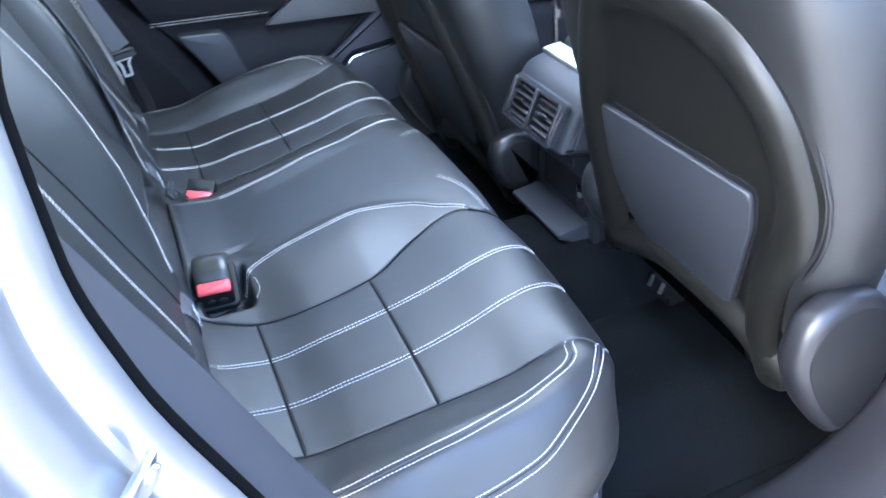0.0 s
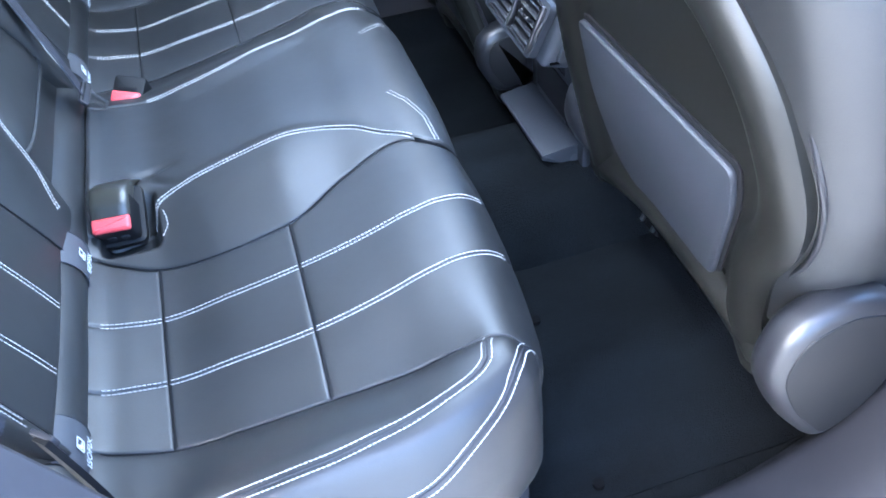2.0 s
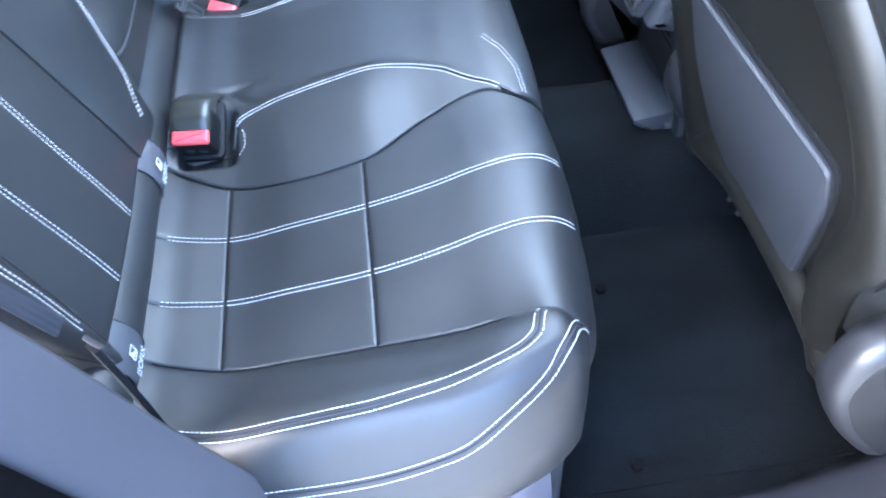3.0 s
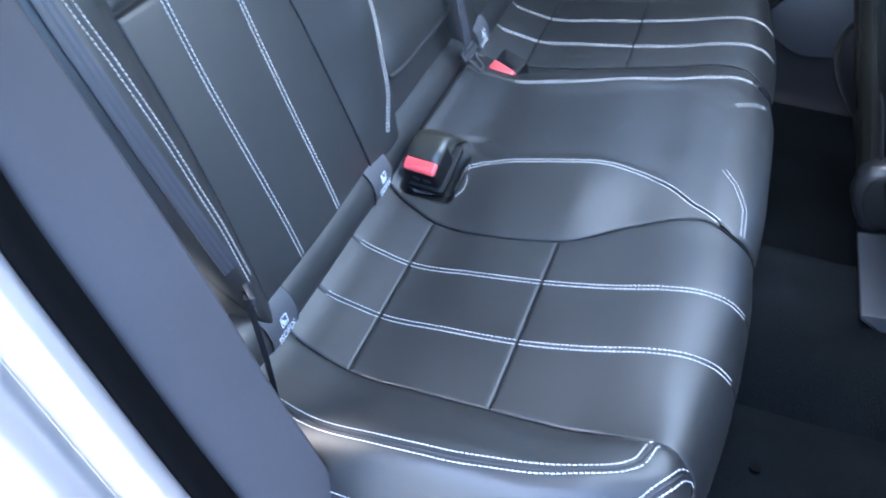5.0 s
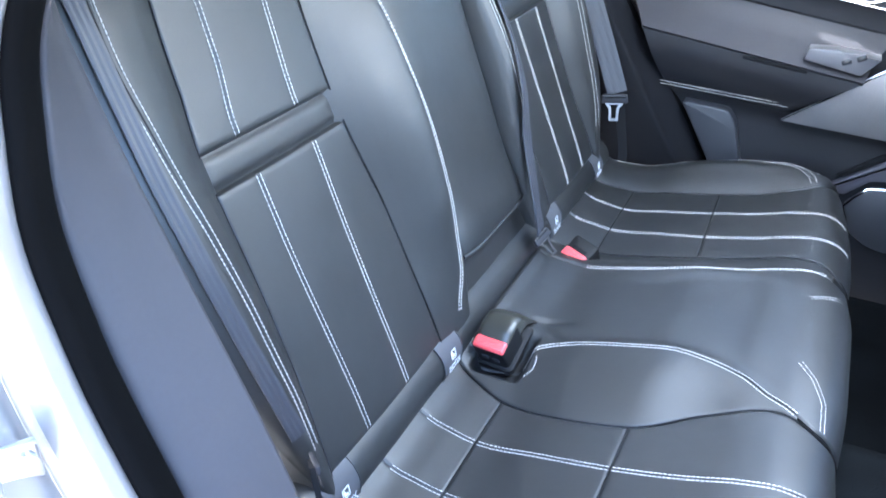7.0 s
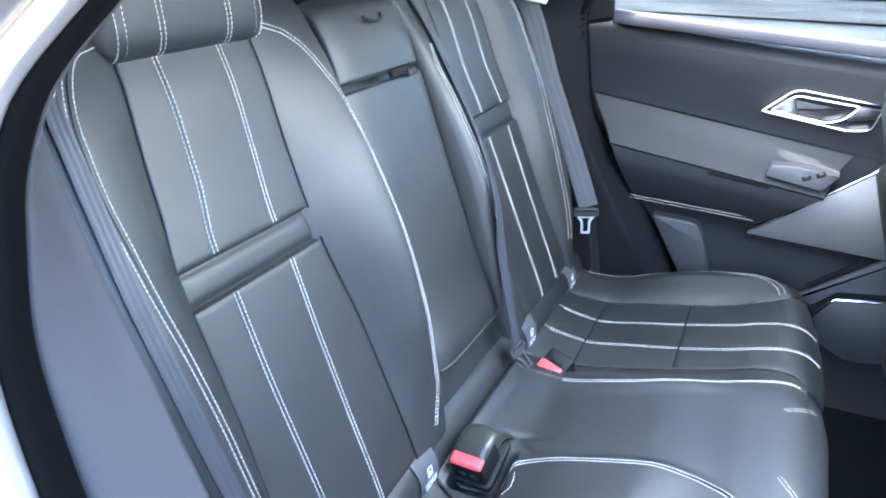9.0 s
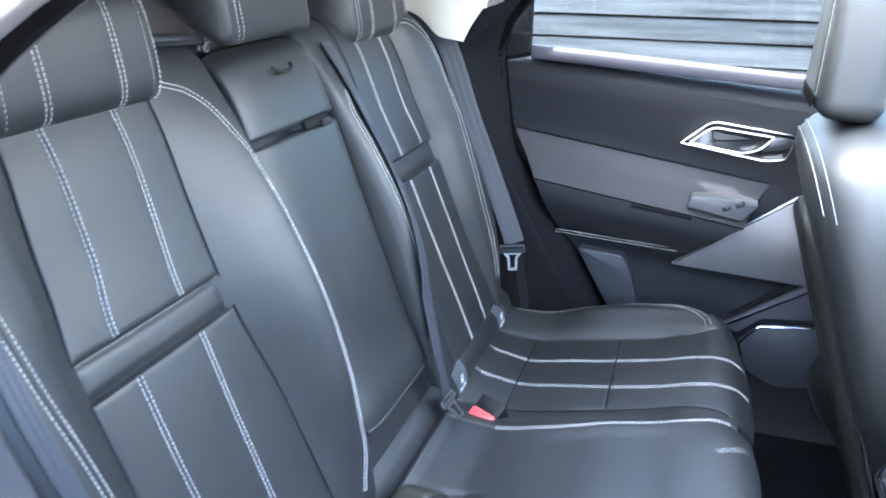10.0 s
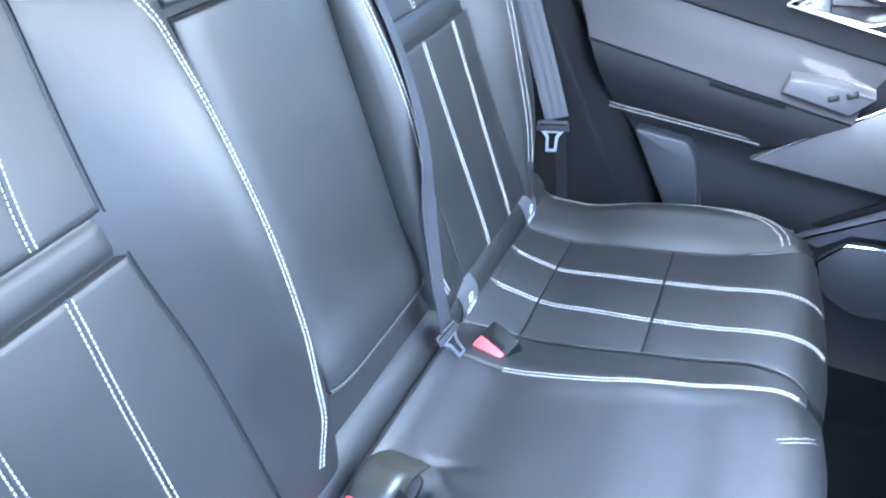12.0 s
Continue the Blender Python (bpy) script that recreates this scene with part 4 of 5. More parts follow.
sheet("mat", mat_top, np.broadcast_to(np.array((0, 0, 1.0)), mat_top.shape), CARPET, fm, 0.006)
for q in ((0.486, -0.572), (0.516, -0.272)):
    part("mat_clip", tube([(q[0], q[1], 0.478), (q[0], q[1], 0.487)], 0.008, 12), RUBBER, fm, "black plastic mat clip")

# sill and lower pillar trim along the open door
rows = [[(x, y + dy, z + dz) for x, y, z in ((0.16, -0.70, 0.53), (0.32, -0.703, 0.507), (0.48, -0.705, 0.503), (0.62, -0.705, 0.515), (0.74, -0.703, 0.56), (0.83, -0.70, 0.65), (0.89, -0.695, 0.80))]
        for dy, dz in ((-0.09, -0.10), (-0.07, 0.005), (-0.02, 0.03), (0.045, 0.02), (0.085, -0.06))]
structure(bands(rows, DARK, "trim_1", depth=0.01, fine=60, out=(0, 0, 1)), "dark grey plastic sill trim along the open door", "sill trim")
structure(part("trim_2", moved(box((-0.085, 0.085), (-0.06, 0.06), (-0.56, 0.56), 0.03, 4), pose(0.895, -0.735, 1.06, 0, -3, 0)), HARD), "dark grey plastic centre pillar trim", "pillar trim")


def pillar_side(sgn, wide=1.0):
    """The grey wheel-arch and rear pillar trim beside the bench, the door seal round it and the painted flange."""
    outer = [(0.22, 0.610, 1.615), (0.02, 0.655, 1.555), (-0.085, 0.69, 1.475), (-0.135, 0.712, 1.41), (-0.150, 0.724, 1.34), (-0.140, 0.73, 1.25), (-0.125, 0.73, 1.15), (-0.073, 0.73, 1.01), (-0.012, 0.73, 0.87), (0.06, 0.73, 0.74), (0.14, 0.73, 0.60), (0.20, 0.73, 0.50)]
    inner = [(0.22, 0.56, 1.63), (-0.02, 0.58, 1.60), (-0.19, 0.60, 1.52), (-0.27, 0.61, 1.43), (-0.255, 0.62, 1.34), (-0.215, 0.625, 1.25), (-0.165, 0.628, 1.15), (-0.085, 0.628, 1.01), (-0.010, 0.632, 0.87), (0.05, 0.655, 0.75), (0.10, 0.66, 0.62), (0.13, 0.66, 0.52)]
    o, i = np.array(outer), np.array(inner)
    if sgn == NEAR:
        o[4:, 0] = (-0.153, -0.152, -0.135, -0.086, -0.030, 0.035, 0.115, 0.18)
        o[5:, 1] = 0.735
        i[4:] = [(-0.212, 0.649, 1.34), (-0.173, 0.650, 1.25), (-0.128, 0.650, 1.15), (-0.066, 0.649, 1.01), (-0.010, 0.650, 0.87), (0.048, 0.655, 0.75), (0.09, 0.665, 0.62), (0.12, 0.665, 0.52)]
    if sgn == FAR:
        o[7:, 0] = (-0.035, 0.062, 0.135, 0.20, 0.25)
        i[:, 1] += 0.065
        o[:, 1] += 0.04
        o[:, 2] -= 0.012
        i[:3] = o[:3] + np.array((-0.02, -0.012, -0.006))
        i[3] = (-0.235, 0.685, 1.365)
    tuck = i + np.array((-0.20, 0.0, 0) if sgn == FAR else (-0.08, 0.010, 0))
    if sgn == FAR:
        tuck[:3] = i[:3] + np.array((-0.012, -0.004, 0))
    face = [tuck, i, 0.75 * i + 0.25 * o + np.array((0.003, 0.002, 0)), 0.3 * i + 0.7 * o + np.array((0.005, 0.002, 0)), o, o + np.array((-0.014, 0.004, 0))]
    mir = np.array((1, sgn, 1))
    # The far trim mirrors the grey near one; its shade is put into DARK.
    structure(bands([r * mir for r in face], PILLAR if sgn == NEAR else DARK, "trim_3", depth=0.0, fine=40, out=(1, 0, 0)), "grey plastic wheel-arch trim beside the rear bench" if sgn == NEAR else "plastic wheel-arch trim beside the rear bench with far-side shade in its colour", "pillar trim")
    if sgn == NEAR:
        # a soft rubber lip, 43 mm wide, that faces forward out of the door opening
        lip = [o + np.array(d) for d in ((-0.020, -0.004, 0), (-0.002, 0.003, 0), (0.008, 0.013, 0), (0.014, 0.024, 0), (0.018, 0.035, 0), (0.015, 0.043, 0), (0.004, 0.046, 0))]
        structure(bands([r * mir for r in lip], RUBBER, "trim_4", depth=0.0, fine=60, out=(1, 0, 0)), "black rubber door seal", "door seal")
    else:
        seal = o + np.array((-0.022, 0.010, 0.0))
        curve = np.stack([spl(list(zip(np.linspace(0, 1, len(seal)), seal[:, k])))(np.linspace(0, 1, 60)) for k in range(3)], -1) * mir
        structure(part("trim_4", tube([tuple(q) for q in curve], 0.024, 10), RUBBER), "black rubber door seal", "door seal")
    return o * mir


edge_near = pillar_side(NEAR)
pillar_side(FAR)
e = edge_near
paint = [e + np.array(d) for d in ((0.002, -0.040, 0), (0.011, -0.044, 0), (0.014, -0.050, 0), (0.01, -0.060, -0.002), (0, -0.068, -0.004), (-0.008, -0.072, -0.006))]
structure(bands(paint, PAINT, "painted_body_flange", None, depth=0.002, fine=60, out=(0.8, -0.6, 0)), "silver painted door opening flange beside the seal", "car body")
# A warm beige band between the two silver surfaces.
recess = [e + np.array(d) for d in ((-0.007, -0.071, -0.006), (-0.013, -0.072, -0.008), (-0.015, -0.075, -0.010), (-0.012, -0.079, -0.010))]
structure(bands(recess, BEIGE, "flange_recess", None, depth=0.002, fine=60, out=(0.8, -0.6, 0)), "warm beige recessed band in the door opening", "car body")
skin = [e + np.array(d) for d in ((-0.013, -0.078, -0.010), (-0.01, -0.088, -0.012), (-0.014, -0.106, -0.016), (-0.028, -0.124, -0.022), (-0.04, -0.134, -0.026), (-0.044, -0.146, -0.030), (-0.062, -0.156, -0.036), (-0.114, -0.166, -0.045), (-0.304, -0.178, -0.05))]
structure(bands(skin, PAINT, "quarter_panel", None, depth=0.002, fine=60, out=(0.8, -0.6, 0)), "silver painted rear quarter panel round the door opening", "car body")
striker = thing("door_striker", "zinc steel door striker bolted to the silver door opening", "door striker")
part("striker_plate", moved(box((-0.004, 0.004), (-0.022, 0.022), (-0.035, 0.035), 0.003), pose(-0.140, -0.836, 1.095, 0, 20, -30)), STEEL, striker)
part("striker_loop", moved(tube([(0, -0.012, -0.018), (0.03, -0.012, -0.018), (0.036, -0.012, 0), (0.03, -0.012, 0.018), (0, -0.012, 0.018)], 0.005, 8), pose(-0.137, -0.836, 1.095, 0, 20, -30)), STEEL, striker)
for dz in (-0.022, 0.022):
    part("bolt", moved(tube([(0.003, 0.01, dz), (0.008, 0.01, dz)], 0.009, 12), pose(-0.140, -0.836, 1.095, 0, 20, -30)), STEEL, striker)

# ---- far rear door ----
SLOPE = 0.145
dz_prof = spl([(0.44, 0.70), (0.60, 0.700), (0.80, 0.712), (0.93, 0.720), (0.965, 0.704), (1.0, 0.684), (1.05, 0.668), (1.078, 0.672), (1.09, 0.684), (1.13, 0.724),
               (1.165, 0.742), (1.19, 0.745), (1.28, 0.742), (1.304, 0.745), (1.318, 0.752), (1.328, 0.768), (1.336, 0.80)])
door = structure(thing("door_1", "dark grey far rear door with grey armrest and speaker", "car door"), "dark grey far rear door with grey armrest and speaker", "car door")


def door_point(x, zz):
    """The door's inner face at x and at the sloped height zz."""
    return np.stack([x, dz_prof(zz), zz - np.where(zz > 1.0, SLOPE, SLOPE * np.clip((zz - 0.8) / 0.2, 0, 1)) * x * np.clip((1.50 - zz) / 0.3, 0.58, 1)], -1)


def door_sheet(name, x0, x1, z0, z1, mat, label="", nx=40, nz=16, depth=0.012, front=None):
    Xd, Zd = np.meshgrid(np.linspace(0, 1, nx), np.linspace(z0, z1, nz), indexing="ij")
    rear = spl([(0.44, 0.25), (0.70, 0.16), (0.82, 0.105), (0.93, 0.03), (0.962, 0.0), (1.08, -0.062), (1.163, -0.122), (1.3, -0.17), (1.34, -0.185)])(Zd) if x0 is None else x0
    ahead = x1 if front is None else spl(front)(Zd)
    p = door_point(rear + (ahead - rear) * Xd, Zd)
    n = normals(p)
    n = n * np.sign((n * np.array((0, -1, 0.1))).sum())
    return sheet(name, p, n, mat, door, depth, label)


door_sheet("door_lower", None, 1.05, 0.44, 0.962, SOFT, nz=30)
door_sheet("door_armrest", None, 0.50, 0.966, 1.076, SOFT, "dark padded door armrest", nz=18, front=[(0.966, 0.262), (1.02, 0.315), (1.076, 0.388)])
door_sheet("door_insert", None, 0.395, 1.080, 1.166, GREYL, "grey leather top of the door armrest", nz=14, front=[(1.08, 0.392), (1.13, 0.412), (1.166, 0.436)])
door_sheet("door_upper", None, 1.05, 1.170, 1.3066, SOFT, nz=14)
door_sheet("door_sill", None, 1.05, 1.307, 1.336, SOFT, nz=12)
back_of = np.array([[(x, 0.752, z) for z in np.linspace(0.86, 1.17, 6)] for x in np.linspace(0.22, 1.05, 6)])
sheet("door_front_infill", back_of, np.broadcast_to(np.array((0, -1.0, 0)), back_of.shape), HARD, door, 0.01)
u = np.linspace(-0.01, 0.262, 60)
ps = np.stack([u, dz_prof(np.full(60, 0.99)) - 0.002, 0.966 - 0.055 * u], -1)
ps[:, 1] = 0.690
stitch(ps, door, (-0.003, 0.003), up=np.broadcast_to(np.array((0.0, -1, 0.15)), ps.shape))
FACE = lambda y: Matrix(((1, 0, 0, 0), (0, 0, -1, y), (0, 1, 0, 0), (0, 0, 0, 1)))
grille = [(0.252, 0.917), (0.488, 1.092), (0.62, 1.12), (0.62, 0.896)]
part("speaker_trim", slab(rounded(grille, [0.004, 0.006, 0.01, 0.01]), 0.014, 0.002, m=FACE(0.705)), ALU, door, "grey textured metal trim wedge")
part("trim_edge", tube([(0.254, 0.689, 0.919), (0.37, 0.689, 1.006), (0.488, 0.689, 1.094), (0.62, 0.689, 1.122)], [0.0015, 0.003, 0.0045, 0.0045], 8), CHROME, door, "bright metal edge")
part("grab_block", moved(slab(rounded([(-0.05, -0.016), (0.062, -0.012), (0.085, 0.03), (0.0, 0.022), (-0.05, 0.008)], 0.004), 0.045, 0.003, m=FACE(0.0)), pose(0.325, 0.715, 1.062, 0, 12, 0)), BLOCK, door, "grey plastic window switch block")
for k in (0.0, 0.026):
    part("window_switch", moved(box((-0.009, 0.009), (-0.004, 0.004), (-0.005, 0.005), 0.0015), pose(0.352 + k, 0.672, 1.062 + k * 0.4, 0, -25, 0)), GLOSS, door, "black window switch")
# Black strip on the armrest in place of a shaded slot.
part("pull_slot_shade", moved(box((-0.07, 0.06), (-0.004, 0.004), (-0.004, 0.004), 0.001), pose(0.225, 0.672, 1.040, 0, 7, 0)), BLACK, door)
hand = [(0.239, 1.180), (0.302, 1.234), (0.474, 1.214), (0.458, 1.160), (0.414, 1.154)]
rim = rounded(hand, [0.008, 0.02, 0.012, 0.012, 0.01])
h = part("door_handle", frame_slab(rim, 0.0032, 0.012, FACE(0.744)), CHROME, door, "chrome bezel of the door handle")
part("handle_cup", slab(offset(rim, 0.0032), 0.004, 0.0005, m=FACE(0.747)), GLOSS, h)
inner = rounded([(0.257, 1.182), (0.303, 1.222), (0.432, 1.209), (0.405, 1.178), (0.372, 1.167)], [0.006, 0.015, 0.01, 0.014, 0.01])
part("handle_lever", frame_slab(inner, 0.0034, 0.016, FACE(0.744)), CHROME, h, "chrome door handle lever")
part("handle_lever", slab(rounded([(0.264, 1.183), (0.313, 1.180), (0.302, 1.217)], 0.006), 0.012, 0.002, m=FACE(0.744)), SATIN, h)
part("handle_lever", slab(rounded([(0.408, 1.174), (0.432, 1.208), (0.470, 1.204), (0.46, 1.184)], 0.004), 0.012, 0.002, m=FACE(0.744)), SATIN, h)
spk = rounded([(0.413, 0.752), (0.452, 0.800), (0.60, 0.815), (0.62, 0.675), (0.50, 0.655), (0.436, 0.690)], [0.012, 0.02, 0.02, 0.02, 0.03, 0.02])
sp = part("door_speaker", slab(spk, 0.022, 0.006, m=FACE(0.703)), BOARD, door, "grey loudspeaker cover")
part("speaker_edge", tube([(0.424, 0.681, 0.726), (0.4135, 0.681, 0.752), (0.430, 0.681, 0.776), (0.452, 0.681, 0.800), (0.50, 0.681, 0.806), (0.60, 0.681, 0.815)], 0.0028, 8), CHROME, sp, "bright edge of the loudspeaker cover")
part("pocket_lip", slab(rounded([(0.368, 0.782), (0.41, 0.772), (0.455, 0.812), (0.62, 0.83), (0.62, 0.945), (0.534, 0.904)], 0.006), 0.030, 0.006, m=FACE(0.722)), TRIM, door, "grey door pocket lip")
# Black strip that paints the shade above the pocket lip.
part("pocket_recess_shade", slab(rounded([(0.385, 0.812), (0.402, 0.810), (0.55, 0.912), (0.62, 0.95), (0.62, 0.962), (0.52, 0.912)], 0.004), 0.006, 0.001, m=FACE(0.708)), BLACK, door)
part("door_cap", slab(rounded([(0.042, 0.931), (0.145, 0.924), (0.165, 0.895), (0.20, 0.76), (0.142, 0.76)], 0.012), 0.036, 0.005, 3, m=FACE(0.722)), BOARD, door, "grey plastic cover on the door")
door.location = (0.0, 0.042, -0.016)
rub = pane("window_1", [(-0.14, 0.848, 1.25), (1.05, 0.848, 1.25), (1.05, 0.683, 1.63), (-0.14, 0.683, 1.63)], 0.004, SMOKED, "lightly smoked side window glass of the far door")
part("window_frame", slab([(-0.187, 1.305), (-0.097, 1.325), (-0.122, 1.66), (-0.25, 1.66)], 0.03, 0.004, m=FACE(0.812) @ Matrix.Translation((0, 1.36, 0)) @ Matrix.Rotation(radians(-23), 4, "X") @ Matrix.Translation((0, -1.36, 0))), BLACK, rub, "black window frame")
sill_strip = box((-0.10, 1.05), (0.788, 0.832), (1.317, 1.347), 0.008, 3)
for v in sill_strip.verts:
    v.co.z -= 0.066 * v.co.x
part("window_seal", sill_strip, TRIM, rub, "grey sill strip of the window")

# rear pillar lining, roof and tail
rows = [[(-0.50, 0.66, 1.45), (-0.33, 0.655, 1.425), (-0.26, 0.640, 1.378), (-0.212, 0.634, 1.372)], [(-0.50, 0.63, 1.51), (-0.34, 0.63, 1.49), (-0.24, 0.625, 1.44), (-0.182, 0.640, 1.42)],
        [(-0.50, 0.56, 1.58), (-0.32, 0.57, 1.57), (-0.18, 0.59, 1.55), (-0.095, 0.63, 1.53)], [(-0.50, 0.50, 1.62), (-0.30, 0.50, 1.62), (-0.1, 0.50, 1.62), (0.0, 0.52, 1.62)]]
structure(bands(rows, CREAM, "trim_5", depth=0.01, out=(0, -1, 0)), "cream lining of the rear pillar", "pillar lining")
mirror_rows = [[(x - 0.08, -0.90 * y, z) for x, y, z in r] for r in rows]
structure(bands(mirror_rows, CREAM, "trim_6", depth=0.01, out=(0, 1, 0)), "cream lining of the rear pillar", "pillar lining")
def roof_at(x, y, top):
    return (x, y, top - 0.06 * (y / 0.58) ** 2 - 0.05 * ((x - 0.5) / 1.3) ** 2)


def roof_side(name, x0, x1, y0, y1):
    lining = [[roof_at(x, y, 1.71) for y in np.linspace(y0, y1, 5)] for x in np.linspace(x0, x1, 5)]
    structure(bands(lining, CREAM, name, depth=0.03, out=(0, 0, -1)), "cream headlining of the car roof", "ceiling")
    skin = [[roof_at(x, y, 1.75) for y in np.linspace(y0 * 1.04, y1 * 1.04, 5)] for x in np.linspace(x0, x1, 5)]
    structure(bands(skin, PAINT, "car_roof", depth=0.004, out=(0, 0, 1)), "silver painted roof of the car", "car body")


for x0, x1, y0, y1 in ((-1.15, 0.18, -0.57, 0.57), (1.02, 1.60, -0.57, 0.57), (0.18, 1.02, -0.57, -0.44), (0.18, 1.02, 0.44, 0.57)):
    roof_side("ceiling", x0, x1, y0, y1)
sky_pane = np.array([[roof_at(x, y, 1.74) for y in np.linspace(-0.45, 0.45, 8)] for x in np.linspace(0.18, 1.02, 8)])
top_glass = structure(sheet("window_3", sky_pane, np.broadcast_to(np.array((0, 0, 1.0)), sky_pane.shape), GLASS, None, 0.004), "glass roof panel over the seats", "car window")
top_glass.visible_shadow = False
# Added area lamp that stands in for sky light through the unseen roof glass.
roof_light = new("roof_sky_fill", bpy.data.lights.new("roof_sky_fill", "AREA"))
roof_light.data.shape, roof_light.data.size, roof_light.data.size_y = "RECTANGLE", 0.82, 0.86
roof_light.data.energy, roof_light.data.color = 1.12, (0.92, 0.96, 0.96)
roof_light.location = (0.60, 0.0, 1.655)
rail = [[(x, y, z - 0.05 * ((x - 0.5) / 1.3) ** 2) for y, z in ((0.56, 1.648), (0.60, 1.64), (0.645, 1.625), (0.67, 1.60))] for x in np.linspace(-0.4, 1.6, 6)]
structure(bands(rail, CREAM, "trim_9", depth=0.02, out=(0, -1, -0.5)), "cream roof rail lining over the far door", "roof lining")
structure(part("floor_1", box((-1.25, -0.44), (-0.62, 0.62), (0.78, 0.80), 0.004), CARPET), "dark carpet of the boot floor", "floor")
for sgn in (NEAR, FAR):
    structure(part("wall_boot", box((-1.25, -0.40), (sgn * 0.66 - 0.02, sgn * 0.66 + 0.02), (0.78, 1.47), 0.006), PIT), "dark plastic side lining of the boot", "wall")
for sgn in (NEAR, FAR):
    structure(part("wall_pillar", box((-1.25, -0.34), (sgn * 0.635 - 0.045, sgn * 0.635 + 0.045), (1.46, 1.70), 0.01), HARD), "dark lined rear quarter beside the boot", "wall")
structure(part("wall_tail", box((-1.30, -1.25), (-0.66, 0.66), (0.78, 1.22), 0.01), HARD), "dark inner side of the tailgate", "wall")
structure(part("window_2", moved(box((-0.003, 0.003), (-0.60, 0.60), (-0.20, 0.20), 0), pose(-1.15, 0, 1.42, 0, 32, 0)), TINTED), "rear window glass of the tailgate", "car window")
shelf = thing("parcel_cover", "dark grey load cover behind the rear bench", "load cover")
part("cover_cloth", box((-1.10, -0.50), (-0.58, 0.58), (1.325, 1.332), 0.003), HARD, shelf)
part("cover_cassette", tube([(-0.50, -0.58, 1.33), (-0.50, 0.58, 1.33)], 0.028, 12), HARD, shelf)
part("cassette_bar", tube([(-0.356, -0.240, 1.451), (-0.346, -0.098, 1.442)], 0.0085, 12), GLOSS, shelf, "glossy dark bar")
part("bar_clip", moved(box((-0.006, 0.006), (-0.006, 0.006), (-0.014, 0.014), 0.003), pose(-0.342, -0.090, 1.438, -10, 0, 0)), CHROME, shelf, "bright metal clip")

quarter = np.array([[(x, 0.822, z) for z in np.linspace(0.42, 1.28, 12)] for x in np.linspace(-0.55, 0.22, 8)])
structure(sheet("wall_quarter", quarter, np.broadcast_to(np.array((0, -1.0, 0)), quarter.shape), HARD, None, 0.01), "black inner quarter panel behind the far trim", "wall")

# front part of the car, seen between the seats
structure(part("wall_dash", box((1.62, 1.75), (-0.72, 0.72), (0.5, 1.20), 0.03), SOFT), "dark dashboard", "dashboard")
for sgn in (NEAR, FAR):
    structure(part("wall_front_door", box((1.05, 1.75), (sgn * 0.74 - 0.02, sgn * 0.74 + 0.02), (0.45, 1.34), 0.01), SOFT), "dark inner side of the front door", "car door")
    if sgn == FAR:
        structure(part("trim_8", moved(box((-0.05, 0.05), (-0.03, 0.03), (-0.40, 0.40), 0.015), pose(0.90, sgn * 0.72, 1.28, 0, -12, 0)), CREAM), "cream lining of the centre pillar", "pillar lining")

open_door = structure(thing("door_2", "open near rear door with dark lining and silver skin", "car door"), "open near rear door with dark lining and silver skin", "car door")
swing = pose(0.99, -0.86, 0, 0, 0, 2)
part("door_lining", moved(box((-0.035, 0.035), (-0.98, 0.0), (0.48, 1.30), 0.02, 3), swing), SOFT, open_door)
part("door_skin", moved(box((0.04, 0.10), (-1.0, 0.02), (0.42, 1.30), 0.02, 3), swing), PAINT, open_door, "silver painted outer skin")
for y0, y1, z0, z1 in ((-0.98, -0.02, 1.58, 1.63), (-0.06, 0.0, 1.30, 1.60), (-0.98, -0.90, 1.30, 1.60)):
    part("window_frame", moved(box((-0.02, 0.05), (y0, y1), (z0, z1), 0.006), swing), BLACK, open_door, "black window frame")

# ---- centre console ----
console = thing("centre_console", "dark grey centre console with rear air vents", "centre console")
side = rounded([(0.590, 0.838), (0.622, 0.912), (0.640, 0.940), (0.676, 0.951), (0.71, 0.952), (1.5, 0.950), (1.5, 0.806), (0.690, 0.810)], [0.008, 0.04, 0.03, 0.01, 0.02, 0.02, 0.0, 0.01])
XZ = lambda y: Matrix(((1, 0, 0, 0), (0, 0, 1, y), (0, 1, 0, 0), (0, 0, 0, 1)))
part("console_body", slab(side, 0.232, 0.012, 3, m=XZ(-0.103)), CONSOLE, console)
part("console_base", box((0.672, 1.5), (-0.100, 0.126), (0.50, 0.815), 0.006), SOFT, console)
part("console_side", slab(rounded([(0.612, 0.846), (0.640, 0.915), (0.662, 0.925), (1.2, 0.925), (1.2, 0.835), (0.70, 0.822)], 0.008), 0.012, 0.004, m=XZ(-0.111)), CONSOLE, console, "grey side panel of the console")
part("console_lid", box((0.722, 1.15), (-0.098, 0.124), (0.945, 0.975), 0.012, 3), LEATHER, console, "black leather console lid")
part("console_strip", moved(box((-0.021, 0.021), (-0.101, 0.127), (-0.005, 0.005), 0.004, 3), pose(0.697, 0, 0.9565, 0, -6, 0)), STRIP, console, "bright metal strip")
VM = pose(0.606, 0.013, 0.883, 0, 0, 0) @ Matrix.Rotation(radians(23), 4, "Y") @ Matrix(((0, 0, -1, 0), (-1, 0, 0, 0), (0, 1, 0, 0), (0, 0, 0, 1)))
vent = part("air_vent", frame_slab(rounded([(-0.108, -0.046), (0.092, -0.046), (0.100, 0.046), (-0.090, 0.046)], 0.012), 0.009, 0.012, VM), CONSOLE, console, "dark air vent with bright dividers")
